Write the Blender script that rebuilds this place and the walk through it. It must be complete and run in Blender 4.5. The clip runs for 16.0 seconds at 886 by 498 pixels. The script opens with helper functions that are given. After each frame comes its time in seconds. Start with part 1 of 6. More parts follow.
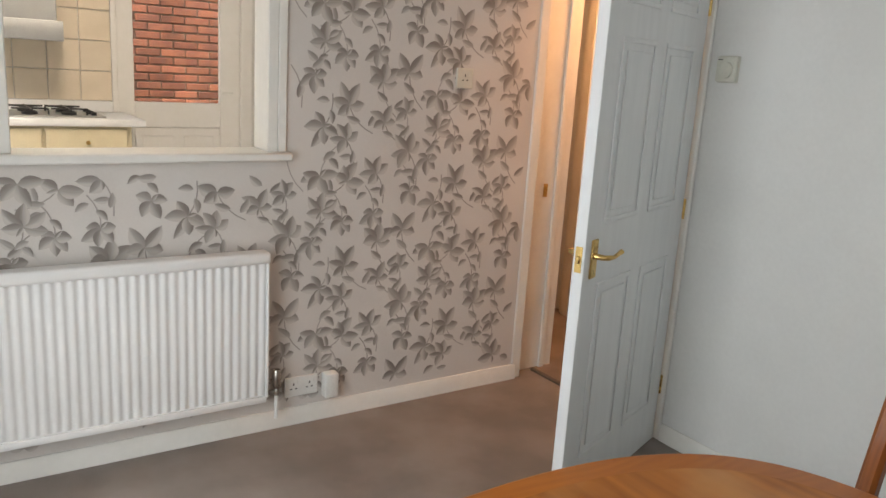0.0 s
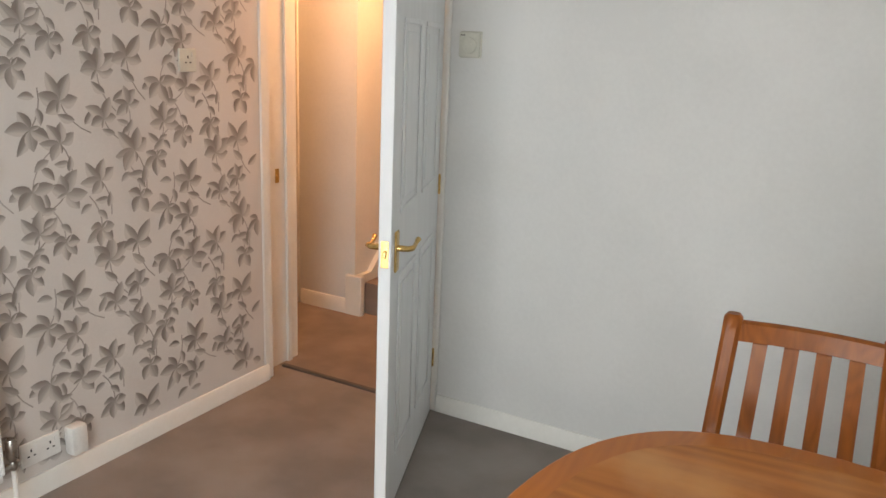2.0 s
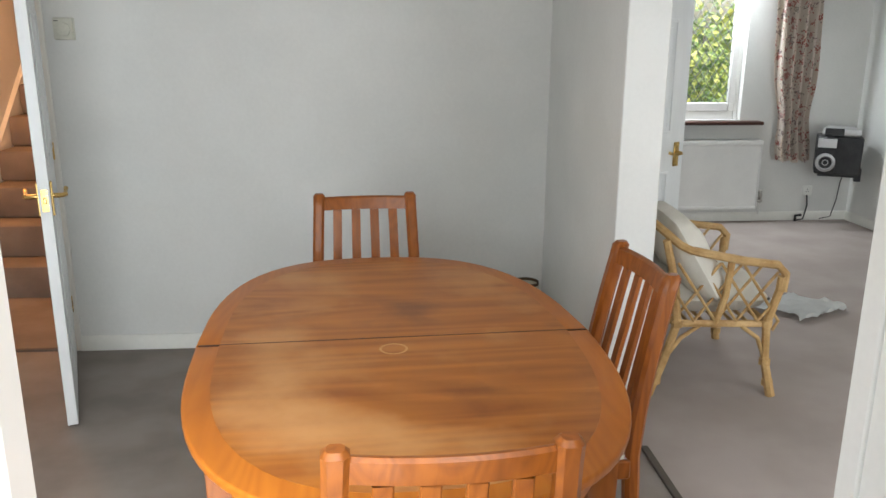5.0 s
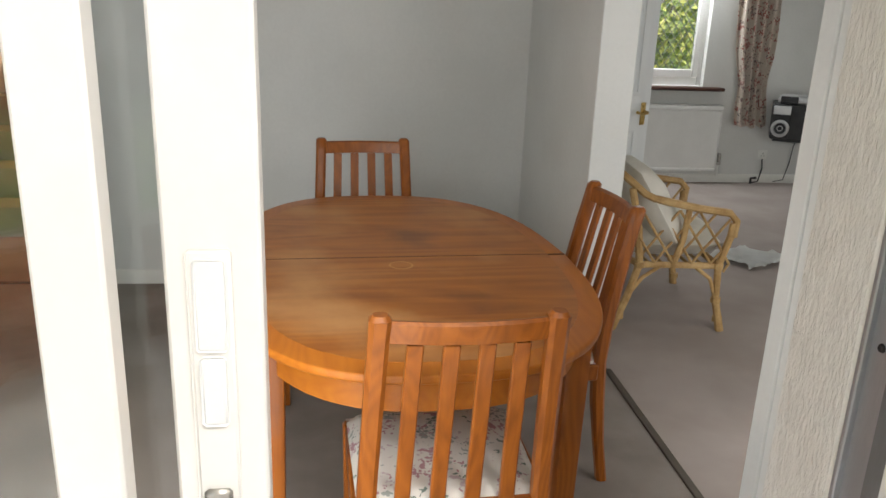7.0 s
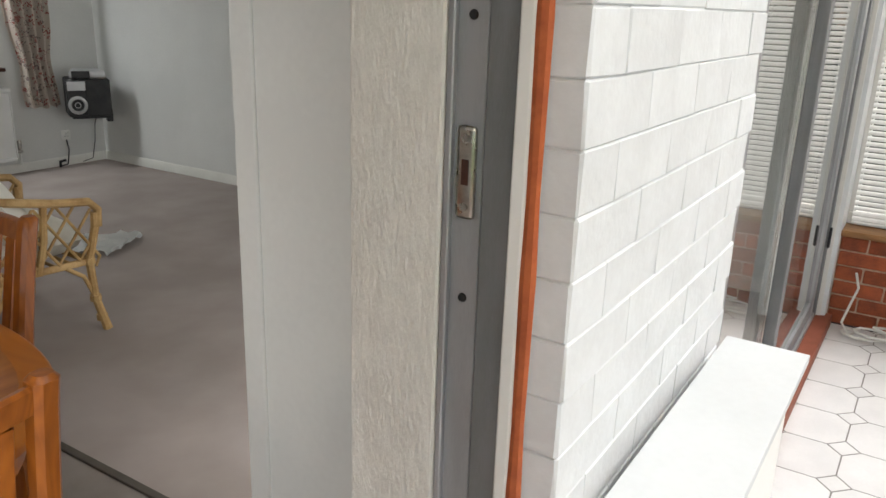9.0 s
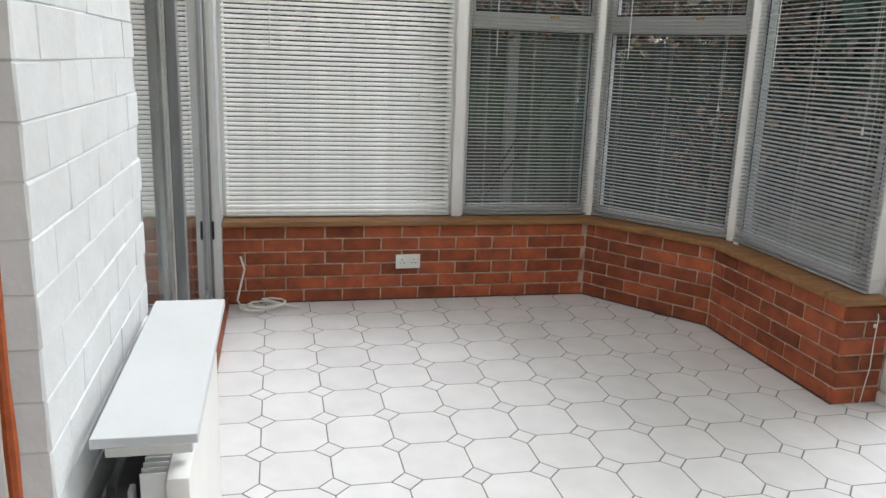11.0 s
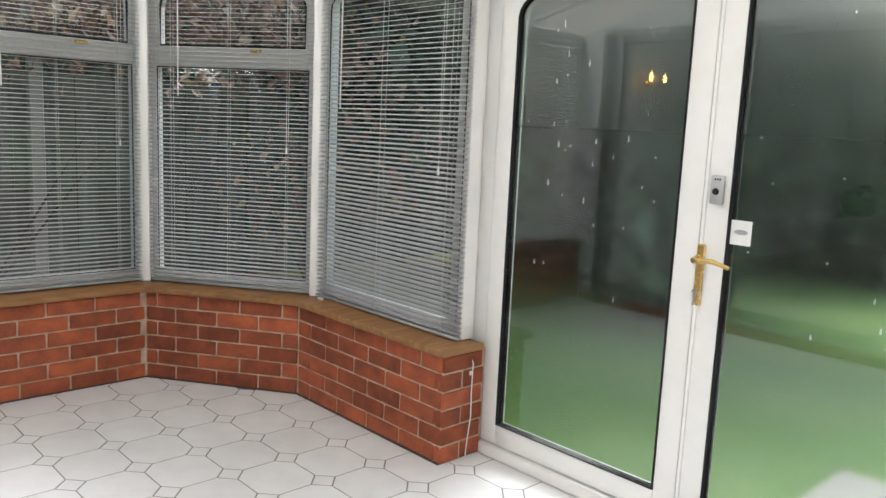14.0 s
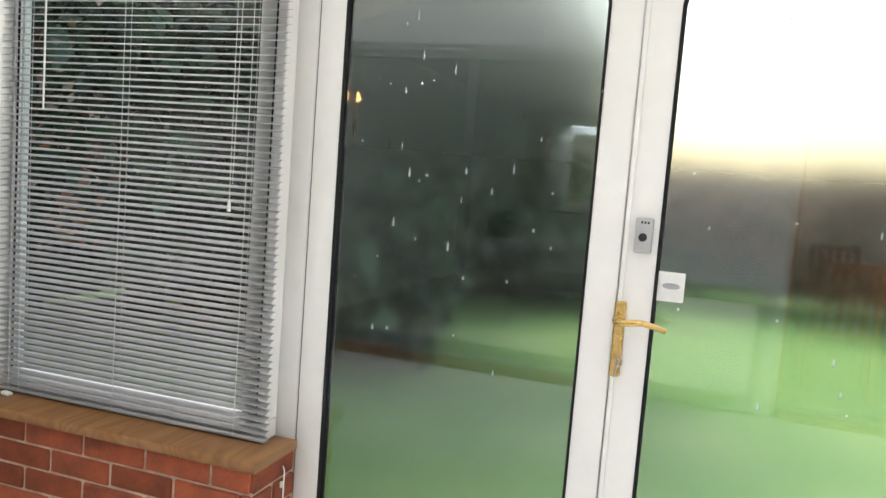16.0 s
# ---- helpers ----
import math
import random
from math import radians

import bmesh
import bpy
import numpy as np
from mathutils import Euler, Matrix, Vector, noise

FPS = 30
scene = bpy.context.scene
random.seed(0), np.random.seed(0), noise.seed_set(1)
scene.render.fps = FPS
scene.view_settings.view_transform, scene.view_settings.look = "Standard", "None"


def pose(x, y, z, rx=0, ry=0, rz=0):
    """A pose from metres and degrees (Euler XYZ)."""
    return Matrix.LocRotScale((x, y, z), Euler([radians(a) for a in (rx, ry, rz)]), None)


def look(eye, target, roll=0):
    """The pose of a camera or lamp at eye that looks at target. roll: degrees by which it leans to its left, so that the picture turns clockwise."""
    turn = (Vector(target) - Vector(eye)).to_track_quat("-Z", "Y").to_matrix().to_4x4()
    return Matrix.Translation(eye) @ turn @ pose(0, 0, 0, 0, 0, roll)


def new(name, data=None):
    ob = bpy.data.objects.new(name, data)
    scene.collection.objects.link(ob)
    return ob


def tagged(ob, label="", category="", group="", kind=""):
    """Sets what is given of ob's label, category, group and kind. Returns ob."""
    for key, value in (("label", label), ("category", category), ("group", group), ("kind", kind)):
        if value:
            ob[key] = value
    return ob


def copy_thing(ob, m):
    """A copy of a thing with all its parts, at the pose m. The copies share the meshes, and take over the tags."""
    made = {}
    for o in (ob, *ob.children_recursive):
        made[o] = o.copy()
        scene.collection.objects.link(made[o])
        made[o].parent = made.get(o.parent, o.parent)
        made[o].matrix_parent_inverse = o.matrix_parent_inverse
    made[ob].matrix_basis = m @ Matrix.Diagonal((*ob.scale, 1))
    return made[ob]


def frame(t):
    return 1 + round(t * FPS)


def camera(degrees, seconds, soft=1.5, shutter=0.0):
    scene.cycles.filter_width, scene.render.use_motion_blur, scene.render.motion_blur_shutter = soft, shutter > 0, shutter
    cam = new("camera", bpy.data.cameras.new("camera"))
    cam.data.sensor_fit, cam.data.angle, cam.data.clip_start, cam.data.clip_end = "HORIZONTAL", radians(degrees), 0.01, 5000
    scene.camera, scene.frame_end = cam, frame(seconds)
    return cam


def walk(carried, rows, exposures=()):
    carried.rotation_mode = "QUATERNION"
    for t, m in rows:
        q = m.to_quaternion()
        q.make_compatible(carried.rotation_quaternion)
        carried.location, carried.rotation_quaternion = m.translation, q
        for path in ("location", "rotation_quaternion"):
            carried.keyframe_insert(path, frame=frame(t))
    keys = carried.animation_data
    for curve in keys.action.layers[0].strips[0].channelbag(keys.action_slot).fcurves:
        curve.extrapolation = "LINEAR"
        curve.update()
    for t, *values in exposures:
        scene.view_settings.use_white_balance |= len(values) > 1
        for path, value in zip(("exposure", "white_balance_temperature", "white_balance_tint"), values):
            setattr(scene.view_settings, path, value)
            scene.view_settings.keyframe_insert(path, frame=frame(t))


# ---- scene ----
cam = camera(58.9, 16.0)
PATH = [
    (0, (0.286, 0.236, 1.493), (-1.33, 1.325, 1.041), 3.6),
    (0.5, (0.239, 0.132, 1.513), (-1.266, 1.327, 0.96), 3.1),
    (1, (0.092, 0.055, 1.526), (-1.265, 1.419, 0.978), 2.8),
    (1.5, (-0.082, 0.079, 1.526), (-1.254, 1.614, 1.005), 2.6),
    (2, (-0.234, 0.023, 1.546), (-1.161, 1.722, 1.041), 2.3),
    (2.5, (-0.302, -0.039, 1.535), (-0.81, 1.831, 1.04), 2.0),
    (3, (-0.27, -0.173, 1.517), (-0.51, 1.749, 1.018), 1.5),
    (3.5, (-0.249, -0.439, 1.513), (-0.319, 1.498, 1.019), 0.9),
    (4, (-0.225, -0.651, 1.532), (-0.172, 1.286, 1.035), 0.2),
    (4.5, (-0.256, -0.832, 1.518), (-0.136, 1.099, 1.012), 0.1),
    (5, (-0.251, -1.024, 1.506), (-0.089, 0.903, 0.992), 0.3),
    (5.2, (-0.23, -1.088, 1.505), (-0.059, 0.835, 0.986), 0.5),
    (7.3, (-0.407, -1.366, 1.49), (-0.108, 0.515, 0.881), 3.1),
    (7.5, (-0.415, -1.293, 1.467), (0.056, 0.555, 0.862), 2.9),
    (7.8, (-0.434, -1.24, 1.45), (0.256, 0.544, 0.865), 2.4),
    (8, (-0.429, -1.169, 1.465), (0.403, 0.546, 0.861), 2.0),
    (8.5, (-0.481, -1.091, 1.486), (0.707, 0.402, 0.885), 2.0),
    (9, (-0.537, -1.013, 1.463), (1.081, 0.0, 0.866), 1.9),
    (9.5, (-0.636, -0.938, 1.471), (1.239, -0.631, 0.846), 2.8),
    (10, (-0.732, -0.957, 1.469), (1.172, -0.975, 0.858), 2.6),
    (10.2, (-0.745, -0.962, 1.46), (1.158, -1.09, 0.857), 2.2),
    (12.3, (-1.023, -1.153, 1.358), (0.796, -1.947, 1.105), 1.7),
    (12.5, (-0.963, -1.178, 1.359), (0.808, -2.073, 1.104), 1.8),
    (13, (-0.759, -1.211, 1.353), (0.886, -2.315, 1.082), 2.3),
    (13.5, (-0.547, -1.231, 1.345), (0.979, -2.491, 1.051), 2.5),
    (14, (-0.268, -1.288, 1.343), (1.17, -2.644, 1.037), 2.6),
    (14.5, (-0.02, -1.35, 1.341), (1.382, -2.744, 1.035), 2.8),
    (15, (0.279, -1.394, 1.389), (1.638, -2.826, 1.069), 2.4),
    (15.5, (0.529, -1.46, 1.362), (1.668, -3.077, 1.068), 3.4),
    (16, (0.773, -1.522, 1.316), (1.405, -3.409, 1.116), 4.4),
]
walk(cam, [(t, look(eye, target, roll)) for t, eye, target, roll in PATH],
     [(0, 1.62, 6600, 11), (1.5, 1.82, 6550, 11), (2.2, 1.8, 6750, 12), (3.5, 1.8, 6650, 11), (5.2, 1.7, 6500, 10), (7.3, 1.15, 6950, 12), (8.2, 1.1, 7150, 14), (8.8, 1.1, 6900, 12),
      (9.5, 0.78, 6450, 10), (10, 0.8, 6350, 10), (12.3, 1.0, 6400, 10), (13.5, 1.31, 6400, 10), (15, 1.67, 6400, 10), (16, 1.5, 6450, 10)])


# ---- world, sun, large lights ----
world = bpy.data.worlds.new("world")
scene.world = world
world.use_nodes = True
wt = world.node_tree
sky = wt.nodes.new("ShaderNodeTexSky")
sky.sky_type, sky.sun_disc = "NISHITA", False
sky.sun_elevation, sky.sun_rotation = radians(48), radians(150)
sky.dust_density, sky.air_density = 4.0, 1.5
grey = wt.nodes.new("ShaderNodeHueSaturation")
grey.inputs["Saturation"].default_value = 0.95
wt.links.new(sky.outputs[0], grey.inputs["Color"])
wt.links.new(grey.outputs[0], wt.nodes["Background"].inputs[0])
wt.nodes["Background"].inputs[1].default_value = 0.14


def lamp(name, kind, energy, colour, matrix, **more):
    data = bpy.data.lights.new(name, kind)
    data.energy, data.color = energy, colour
    for key, value in more.items():
        if key == "angle":
            data.angle = value
        if key == "radius":
            data.shadow_soft_size = value
    ob = new(name, data)
    ob.matrix_world = matrix
    return ob


lamp("sun", "SUN", 1.6, (0.97, 0.985, 1.0), look((3, -6, 9), (0, 0, 0)), angle=radians(25))
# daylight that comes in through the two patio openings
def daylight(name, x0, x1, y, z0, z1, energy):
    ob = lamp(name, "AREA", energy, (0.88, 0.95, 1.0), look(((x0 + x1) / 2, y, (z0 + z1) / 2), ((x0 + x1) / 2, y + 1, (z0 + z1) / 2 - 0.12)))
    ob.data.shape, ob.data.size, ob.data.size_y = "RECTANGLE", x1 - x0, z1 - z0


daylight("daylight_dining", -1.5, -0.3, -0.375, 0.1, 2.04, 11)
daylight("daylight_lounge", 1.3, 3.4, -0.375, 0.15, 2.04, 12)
# the front window's sky light, falling from its head
front = lamp("daylight_front_window", "AREA", 12, (0.88, 0.95, 1.0), pose(2.15, 5.34, 2.05))
front.data.shape, front.data.size, front.data.size_y = "RECTANGLE", 1.1, 0.16
lamp("hall_lamp", "POINT", 14, (1, 0.47, 0.2), pose(-2.35, 3.3, 2.25), radius=0.15)
lamp("kitchen_lamp", "POINT", 13, (1, 0.84, 0.66), pose(-4.0, 0.9, 2.3), radius=0.1)


# ---- materials ----
def links(m):
    return m.node_tree.nodes, m.node_tree.links


def surf(name, col, col2=None, rough=0.6, metal=0.0, scale=6, fine=120, bump=0.1, depth=0.002, rnd=0.0, stretch=(1, 1, 1), coat=0.0, rough2=None, spread=(0.35, 0.65)):
    """A surface with two scales of colour change and a fine relief. rnd: how much whole pieces differ."""
    m = bpy.data.materials.new(name)
    m.use_nodes = True
    n, l = links(m)
    b = n["Principled BSDF"]
    col2 = col2 or tuple(c * 0.86 for c in col)
    tc = n.new("ShaderNodeTexCoord")
    mp = n.new("ShaderNodeMapping")
    mp.inputs["Scale"].default_value = stretch
    l.new(tc.outputs["Object"], mp.inputs[0])
    vec = mp.outputs[0]
    if rnd:
        info = n.new("ShaderNodeObjectInfo")
        add = n.new("ShaderNodeVectorMath")
        add.operation = "MULTIPLY_ADD"
        l.new(info.outputs["Random"], add.inputs[0])
        add.inputs[1].default_value = (37, 17, 53)
        l.new(vec, add.inputs[2])
        vec = add.outputs[0]
    big = n.new("ShaderNodeTexNoise")
    big.inputs["Scale"].default_value, big.inputs["Detail"].default_value = scale, 6
    small = n.new("ShaderNodeTexNoise")
    small.inputs["Scale"].default_value, small.inputs["Detail"].default_value = fine, 4
    l.new(vec, big.inputs["Vector"])
    l.new(vec, small.inputs["Vector"])
    mix = n.new("ShaderNodeMath")
    mix.operation = "MULTIPLY_ADD"
    l.new(small.outputs["Fac"], mix.inputs[0])
    mix.inputs[1].default_value = 0.35
    l.new(big.outputs["Fac"], mix.inputs[2])
    ramp = n.new("ShaderNodeValToRGB")
    ramp.color_ramp.elements[0].position, ramp.color_ramp.elements[1].position = spread[0] + 0.17, spread[1] + 0.17
    ramp.color_ramp.elements[0].color, ramp.color_ramp.elements[1].color = (*col, 1), (*col2, 1)
    l.new(mix.outputs[0], ramp.inputs[0])
    out = ramp.outputs[0]
    if rnd:
        hs = n.new("ShaderNodeHueSaturation")
        mr = n.new("ShaderNodeMapRange")
        mr.inputs["To Min"].default_value, mr.inputs["To Max"].default_value = 1 - rnd, 1 + rnd
        l.new(info.outputs["Random"], mr.inputs["Value"])
        l.new(mr.outputs[0], hs.inputs["Value"])
        l.new(out, hs.inputs["Color"])
        out = hs.outputs[0]
    l.new(out, b.inputs["Base Color"])
    b.inputs["Metallic"].default_value = metal
    b.inputs["Coat Weight"].default_value = coat
    b.inputs["Specular IOR Level"].default_value = 0.3
    rr = n.new("ShaderNodeMapRange")
    rr.inputs["To Min"].default_value, rr.inputs["To Max"].default_value = rough, rough2 if rough2 is not None else min(1, rough + 0.12)
    l.new(big.outputs["Fac"], rr.inputs["Value"])
    l.new(rr.outputs[0], b.inputs["Roughness"])
    if bump:
        bp = n.new("ShaderNodeBump")
        bp.inputs["Strength"].default_value, bp.inputs["Distance"].default_value = bump, depth
        l.new(small.outputs["Fac"], bp.inputs["Height"])
        l.new(bp.outputs[0], b.inputs["Normal"])
    return m


def wood(name, dark, light, axis=0, rough=0.35, grain=1.0, wear=0.0, coat=0.15):
    """Varnished timber with its grain along one axis of the object; wear: share of pale, rubbed patches."""
    m = bpy.data.materials.new(name)
    m.use_nodes = True
    n, l = links(m)
    b = n["Principled BSDF"]
    tc = n.new("ShaderNodeTexCoord")
    mp = n.new("ShaderNodeMapping")
    s = [26 * grain] * 3
    s[axis] = 1.6 * grain
    mp.inputs["Scale"].default_value = s
    l.new(tc.outputs["Object"], mp.inputs[0])
    a = n.new("ShaderNodeTexNoise")
    a.inputs["Scale"].default_value, a.inputs["Detail"].default_value, a.inputs["Distortion"].default_value = 1.2, 8, 0.7
    l.new(mp.outputs[0], a.inputs["Vector"])
    ramp = n.new("ShaderNodeValToRGB")
    ramp.color_ramp.elements[0].position, ramp.color_ramp.elements[1].position = 0.2, 0.78
    ramp.color_ramp.elements[0].color, ramp.color_ramp.elements[1].color = (*dark, 1), (*light, 1)
    mp2 = n.new("ShaderNodeMapping")
    s2 = [5.5 * grain] * 3
    s2[axis] = 0.9 * grain
    mp2.inputs["Scale"].default_value = s2
    l.new(tc.outputs["Object"], mp2.inputs[0])
    fig = n.new("ShaderNodeTexNoise")
    fig.inputs["Scale"].default_value, fig.inputs["Detail"].default_value = 1.0, 1.5
    l.new(mp2.outputs[0], fig.inputs["Vector"])
    rings = n.new("ShaderNodeMath")
    rings.operation = "PINGPONG"
    rings.inputs[1].default_value = 0.03
    l.new(fig.outputs["Fac"], rings.inputs[0])
    blend = n.new("ShaderNodeMath")
    blend.operation = "MULTIPLY_ADD"
    l.new(rings.outputs[0], blend.inputs[0])
    blend.inputs[1].default_value = 10.0
    l.new(a.outputs["Fac"], blend.inputs[2])
    low = n.new("ShaderNodeMath")
    low.operation = "SUBTRACT"
    l.new(blend.outputs[0], low.inputs[0])
    low.inputs[1].default_value = 0.15
    l.new(low.outputs[0], ramp.inputs[0])
    patch = n.new("ShaderNodeTexNoise")
    patch.inputs["Scale"].default_value, patch.inputs["Detail"].default_value = 2.4, 8
    l.new(tc.outputs["Object"], patch.inputs["Vector"])
    pr = n.new("ShaderNodeValToRGB")
    pr.color_ramp.elements[0].position, pr.color_ramp.elements[1].position = 0.50, 0.68
    pr.color_ramp.elements[0].color, pr.color_ramp.elements[1].color = (0, 0, 0, 1), (wear, wear, wear, 1)
    l.new(patch.outputs["Fac"], pr.inputs[0])
    mx = n.new("ShaderNodeMixRGB")
    l.new(pr.outputs[0], mx.inputs[0])
    l.new(ramp.outputs[0], mx.inputs[1])
    mx.inputs[2].default_value = (min(1, light[0] * 1.2), min(1, light[1] * 1.7), min(1, light[2] * 4.5), 1)
    dk = n.new("ShaderNodeValToRGB")
    dk.color_ramp.elements[0].position, dk.color_ramp.elements[1].position = 0.34, 0.43
    dk.color_ramp.elements[0].color = (1 - 0.4 * wear, 1 - 0.45 * wear, 1 - 0.45 * wear, 1)
    l.new(patch.outputs["Fac"], dk.inputs[0])
    mu = n.new("ShaderNodeMixRGB")
    mu.blend_type = "MULTIPLY"
    mu.inputs[0].default_value = 1.0
    l.new(mx.outputs[0], mu.inputs[1])
    l.new(dk.outputs[0], mu.inputs[2])
    l.new(mu.outputs[0], b.inputs["Base Color"])
    rr = n.new("ShaderNodeMapRange")
    rr.inputs["To Min"].default_value, rr.inputs["To Max"].default_value = rough - 0.08, rough + 0.2
    l.new(patch.outputs["Fac"], rr.inputs["Value"])
    l.new(rr.outputs[0], b.inputs["Roughness"])
    b.inputs["Coat Weight"].default_value = coat
    b.inputs["Specular IOR Level"].default_value = 0.3
    bp = n.new("ShaderNodeBump")
    bp.inputs["Strength"].default_value, bp.inputs["Distance"].default_value = 0.12, 0.001
    l.new(a.outputs["Fac"], bp.inputs["Height"])
    l.new(bp.outputs[0], b.inputs["Normal"])
    return m


def glass(name, rough=0.0, tint=(0.95, 0.98, 0.97), ior=1.45):
    m = bpy.data.materials.new(name)
    m.use_nodes = True
    b = m.node_tree.nodes["Principled BSDF"]
    b.inputs["Base Color"].default_value = (*tint, 1)
    b.inputs["Transmission Weight"].default_value = 1
    b.inputs["Roughness"].default_value, b.inputs["IOR"].default_value = rough, ior
    return m


def misted(name):
    """Glass clouded by condensation, with clear runs where drops have slid down."""
    m = glass(name, 0.2, (0.90, 0.96, 0.92), 1.14)
    n, l = links(m)
    b = n["Principled BSDF"]
    tc = n.new("ShaderNodeTexCoord")
    mp = n.new("ShaderNodeMapping")
    mp.inputs["Scale"].default_value = (46, 2.6, 46)
    l.new(tc.outputs["Object"], mp.inputs[0])
    a = n.new("ShaderNodeTexNoise")
    a.inputs["Scale"].default_value, a.inputs["Detail"].default_value = 1.0, 4
    l.new(mp.outputs[0], a.inputs["Vector"])
    r = n.new("ShaderNodeValToRGB")
    r.color_ramp.elements[0].position, r.color_ramp.elements[1].position = 0.27, 0.36
    r.color_ramp.elements[0].color, r.color_ramp.elements[1].color = (0.06, 0.06, 0.06, 1), (0.21, 0.21, 0.21, 1)
    l.new(a.outputs["Fac"], r.inputs[0])
    # the mist is thickest towards the head of the pane
    sep = n.new("ShaderNodeSeparateXYZ")
    l.new(tc.outputs["Object"], sep.inputs[0])
    high = n.new("ShaderNodeMapRange")
    for key, value in (("From Min", 1.25), ("From Max", 1.85), ("To Min", 0.0), ("To Max", 0.34)):
        high.inputs[key].default_value = value
    l.new(sep.outputs[1], high.inputs["Value"])
    both = n.new("ShaderNodeMath")
    l.new(r.outputs[0], both.inputs[0])
    l.new(high.outputs[0], both.inputs[1])
    l.new(both.outputs[0], b.inputs["Roughness"])
    return m


def leafy(name, cols, rough=0.6, trans=0.35):
    """Leaves, each island of its own colour between those given."""
    m = bpy.data.materials.new(name)
    m.use_nodes = True
    n, l = links(m)
    b = n["Principled BSDF"]
    geo = n.new("ShaderNodeNewGeometry")
    ramp = n.new("ShaderNodeValToRGB")
    e = ramp.color_ramp.elements
    while len(e) < len(cols):
        e.new(0.5)
    for k, c in enumerate(cols):
        e[k].position, e[k].color = k / max(1, len(cols) - 1), (*c, 1)
    l.new(geo.outputs["Random Per Island"], ramp.inputs[0])
    l.new(ramp.outputs[0], b.inputs["Base Color"])
    b.inputs["Roughness"].default_value = rough
    return m


def floral(name, ground, tints, scale=9):
    """Printed cloth: scattered blooms and leaves on a pale ground."""
    m = bpy.data.materials.new(name)
    m.use_nodes = True
    n, l = links(m)
    b = n["Principled BSDF"]
    tc = n.new("ShaderNodeTexCoord")
    warp = n.new("ShaderNodeTexNoise")
    warp.inputs["Scale"].default_value = scale * 1.7
    l.new(tc.outputs["Object"], warp.inputs["Vector"])
    mixv = n.new("ShaderNodeMixRGB")
    mixv.inputs[0].default_value = 0.12
    l.new(tc.outputs["Object"], mixv.inputs[1])
    l.new(warp.outputs["Color"], mixv.inputs[2])
    vor = n.new("ShaderNodeTexVoronoi")
    vor.inputs["Scale"].default_value = scale
    l.new(mixv.outputs[0], vor.inputs["Vector"])
    ramp = n.new("ShaderNodeValToRGB")
    ramp.color_ramp.interpolation = "CONSTANT"
    e = ramp.color_ramp.elements
    while len(e) < len(tints) + 1:
        e.new(0.5)
    for k, c in enumerate([ground] + tints):
        e[k].position, e[k].color = (0 if k == 0 else 0.25 + 0.75 * (k - 1) / len(tints)), (*c, 1)
    sep = n.new("ShaderNodeSeparateColor")
    l.new(vor.outputs["Color"], sep.inputs[0])
    l.new(sep.outputs[0], ramp.inputs[0])
    edge = n.new("ShaderNodeMath")
    edge.operation = "GREATER_THAN"
    l.new(vor.outputs["Distance"], edge.inputs[0])
    edge.inputs[1].default_value = 0.42
    mx = n.new("ShaderNodeMixRGB")
    l.new(edge.outputs[0], mx.inputs[0])
    l.new(ramp.outputs[0], mx.inputs[1])
    mx.inputs[2].default_value = (*ground, 1)
    l.new(mx.outputs[0], b.inputs["Base Color"])
    b.inputs["Roughness"].default_value = 0.9
    return m


WALL = surf("emulsion", (0.70, 0.70, 0.675), (0.65, 0.65, 0.625), 0.85, scale=2.2, fine=60, bump=0.06)
PAPER = surf("wallpaper", (0.64, 0.61, 0.57), (0.60, 0.565, 0.525), 0.75, scale=3, fine=150, bump=0.05)
CEIL = surf("ceiling_paint", (0.8, 0.79, 0.76), None, 0.9, scale=2, fine=90, bump=0.08)
GLOSS = surf("gloss_paint", (0.78, 0.77, 0.72), (0.72, 0.71, 0.66), 0.32, scale=4, fine=40, bump=0.04)
DOORW = surf("door_paint", (0.76, 0.78, 0.78), (0.72, 0.74, 0.74), 0.38, scale=3, fine=30, bump=0.04, stretch=(8, 8, 1))
UPVC = surf("upvc", (0.80, 0.79, 0.77), (0.76, 0.75, 0.72), 0.3, scale=3, fine=30, bump=0.02)
RADI = surf("radiator_enamel", (0.80, 0.80, 0.78), (0.76, 0.76, 0.74), 0.3, scale=5, fine=60, bump=0.02)
CARPET = surf("carpet", (0.30, 0.262, 0.235), (0.215, 0.185, 0.163), 0.97, scale=3.0, fine=420, bump=0.7, depth=0.004)
CARPET_HALL = surf("stair_carpet", (0.29, 0.235, 0.195), (0.21, 0.165, 0.135), 0.97, scale=3.5, fine=420, bump=0.7, depth=0.004)
CARPET_L = surf("lounge_carpet", (0.40, 0.345, 0.32), (0.33, 0.28, 0.255), 0.97, scale=2.4, fine=420, bump=0.6, depth=0.004)
BAR = surf("threshold_strip", (0.10, 0.085, 0.07), None, 0.5, scale=10)
TEAK = wood("teak", (0.27, 0.078, 0.010), (0.45, 0.158, 0.022), 0, 0.28, 0.55, 0.95, 0.0)
TEAK_EDGE = wood("teak_band", (0.37, 0.105, 0.009), (0.46, 0.145, 0.014), 1, 0.3, 1.0, 0.1, 0.0)
CHAIRW = wood("chair_wood", (0.19, 0.05, 0.006), (0.31, 0.09, 0.011), 2, 0.3, 1.4, 0.12, 0.1)
RATTAN = surf("rattan", (0.52, 0.34, 0.15), (0.36, 0.21, 0.08), 0.45, scale=14, fine=90, bump=0.15, rnd=0.08)
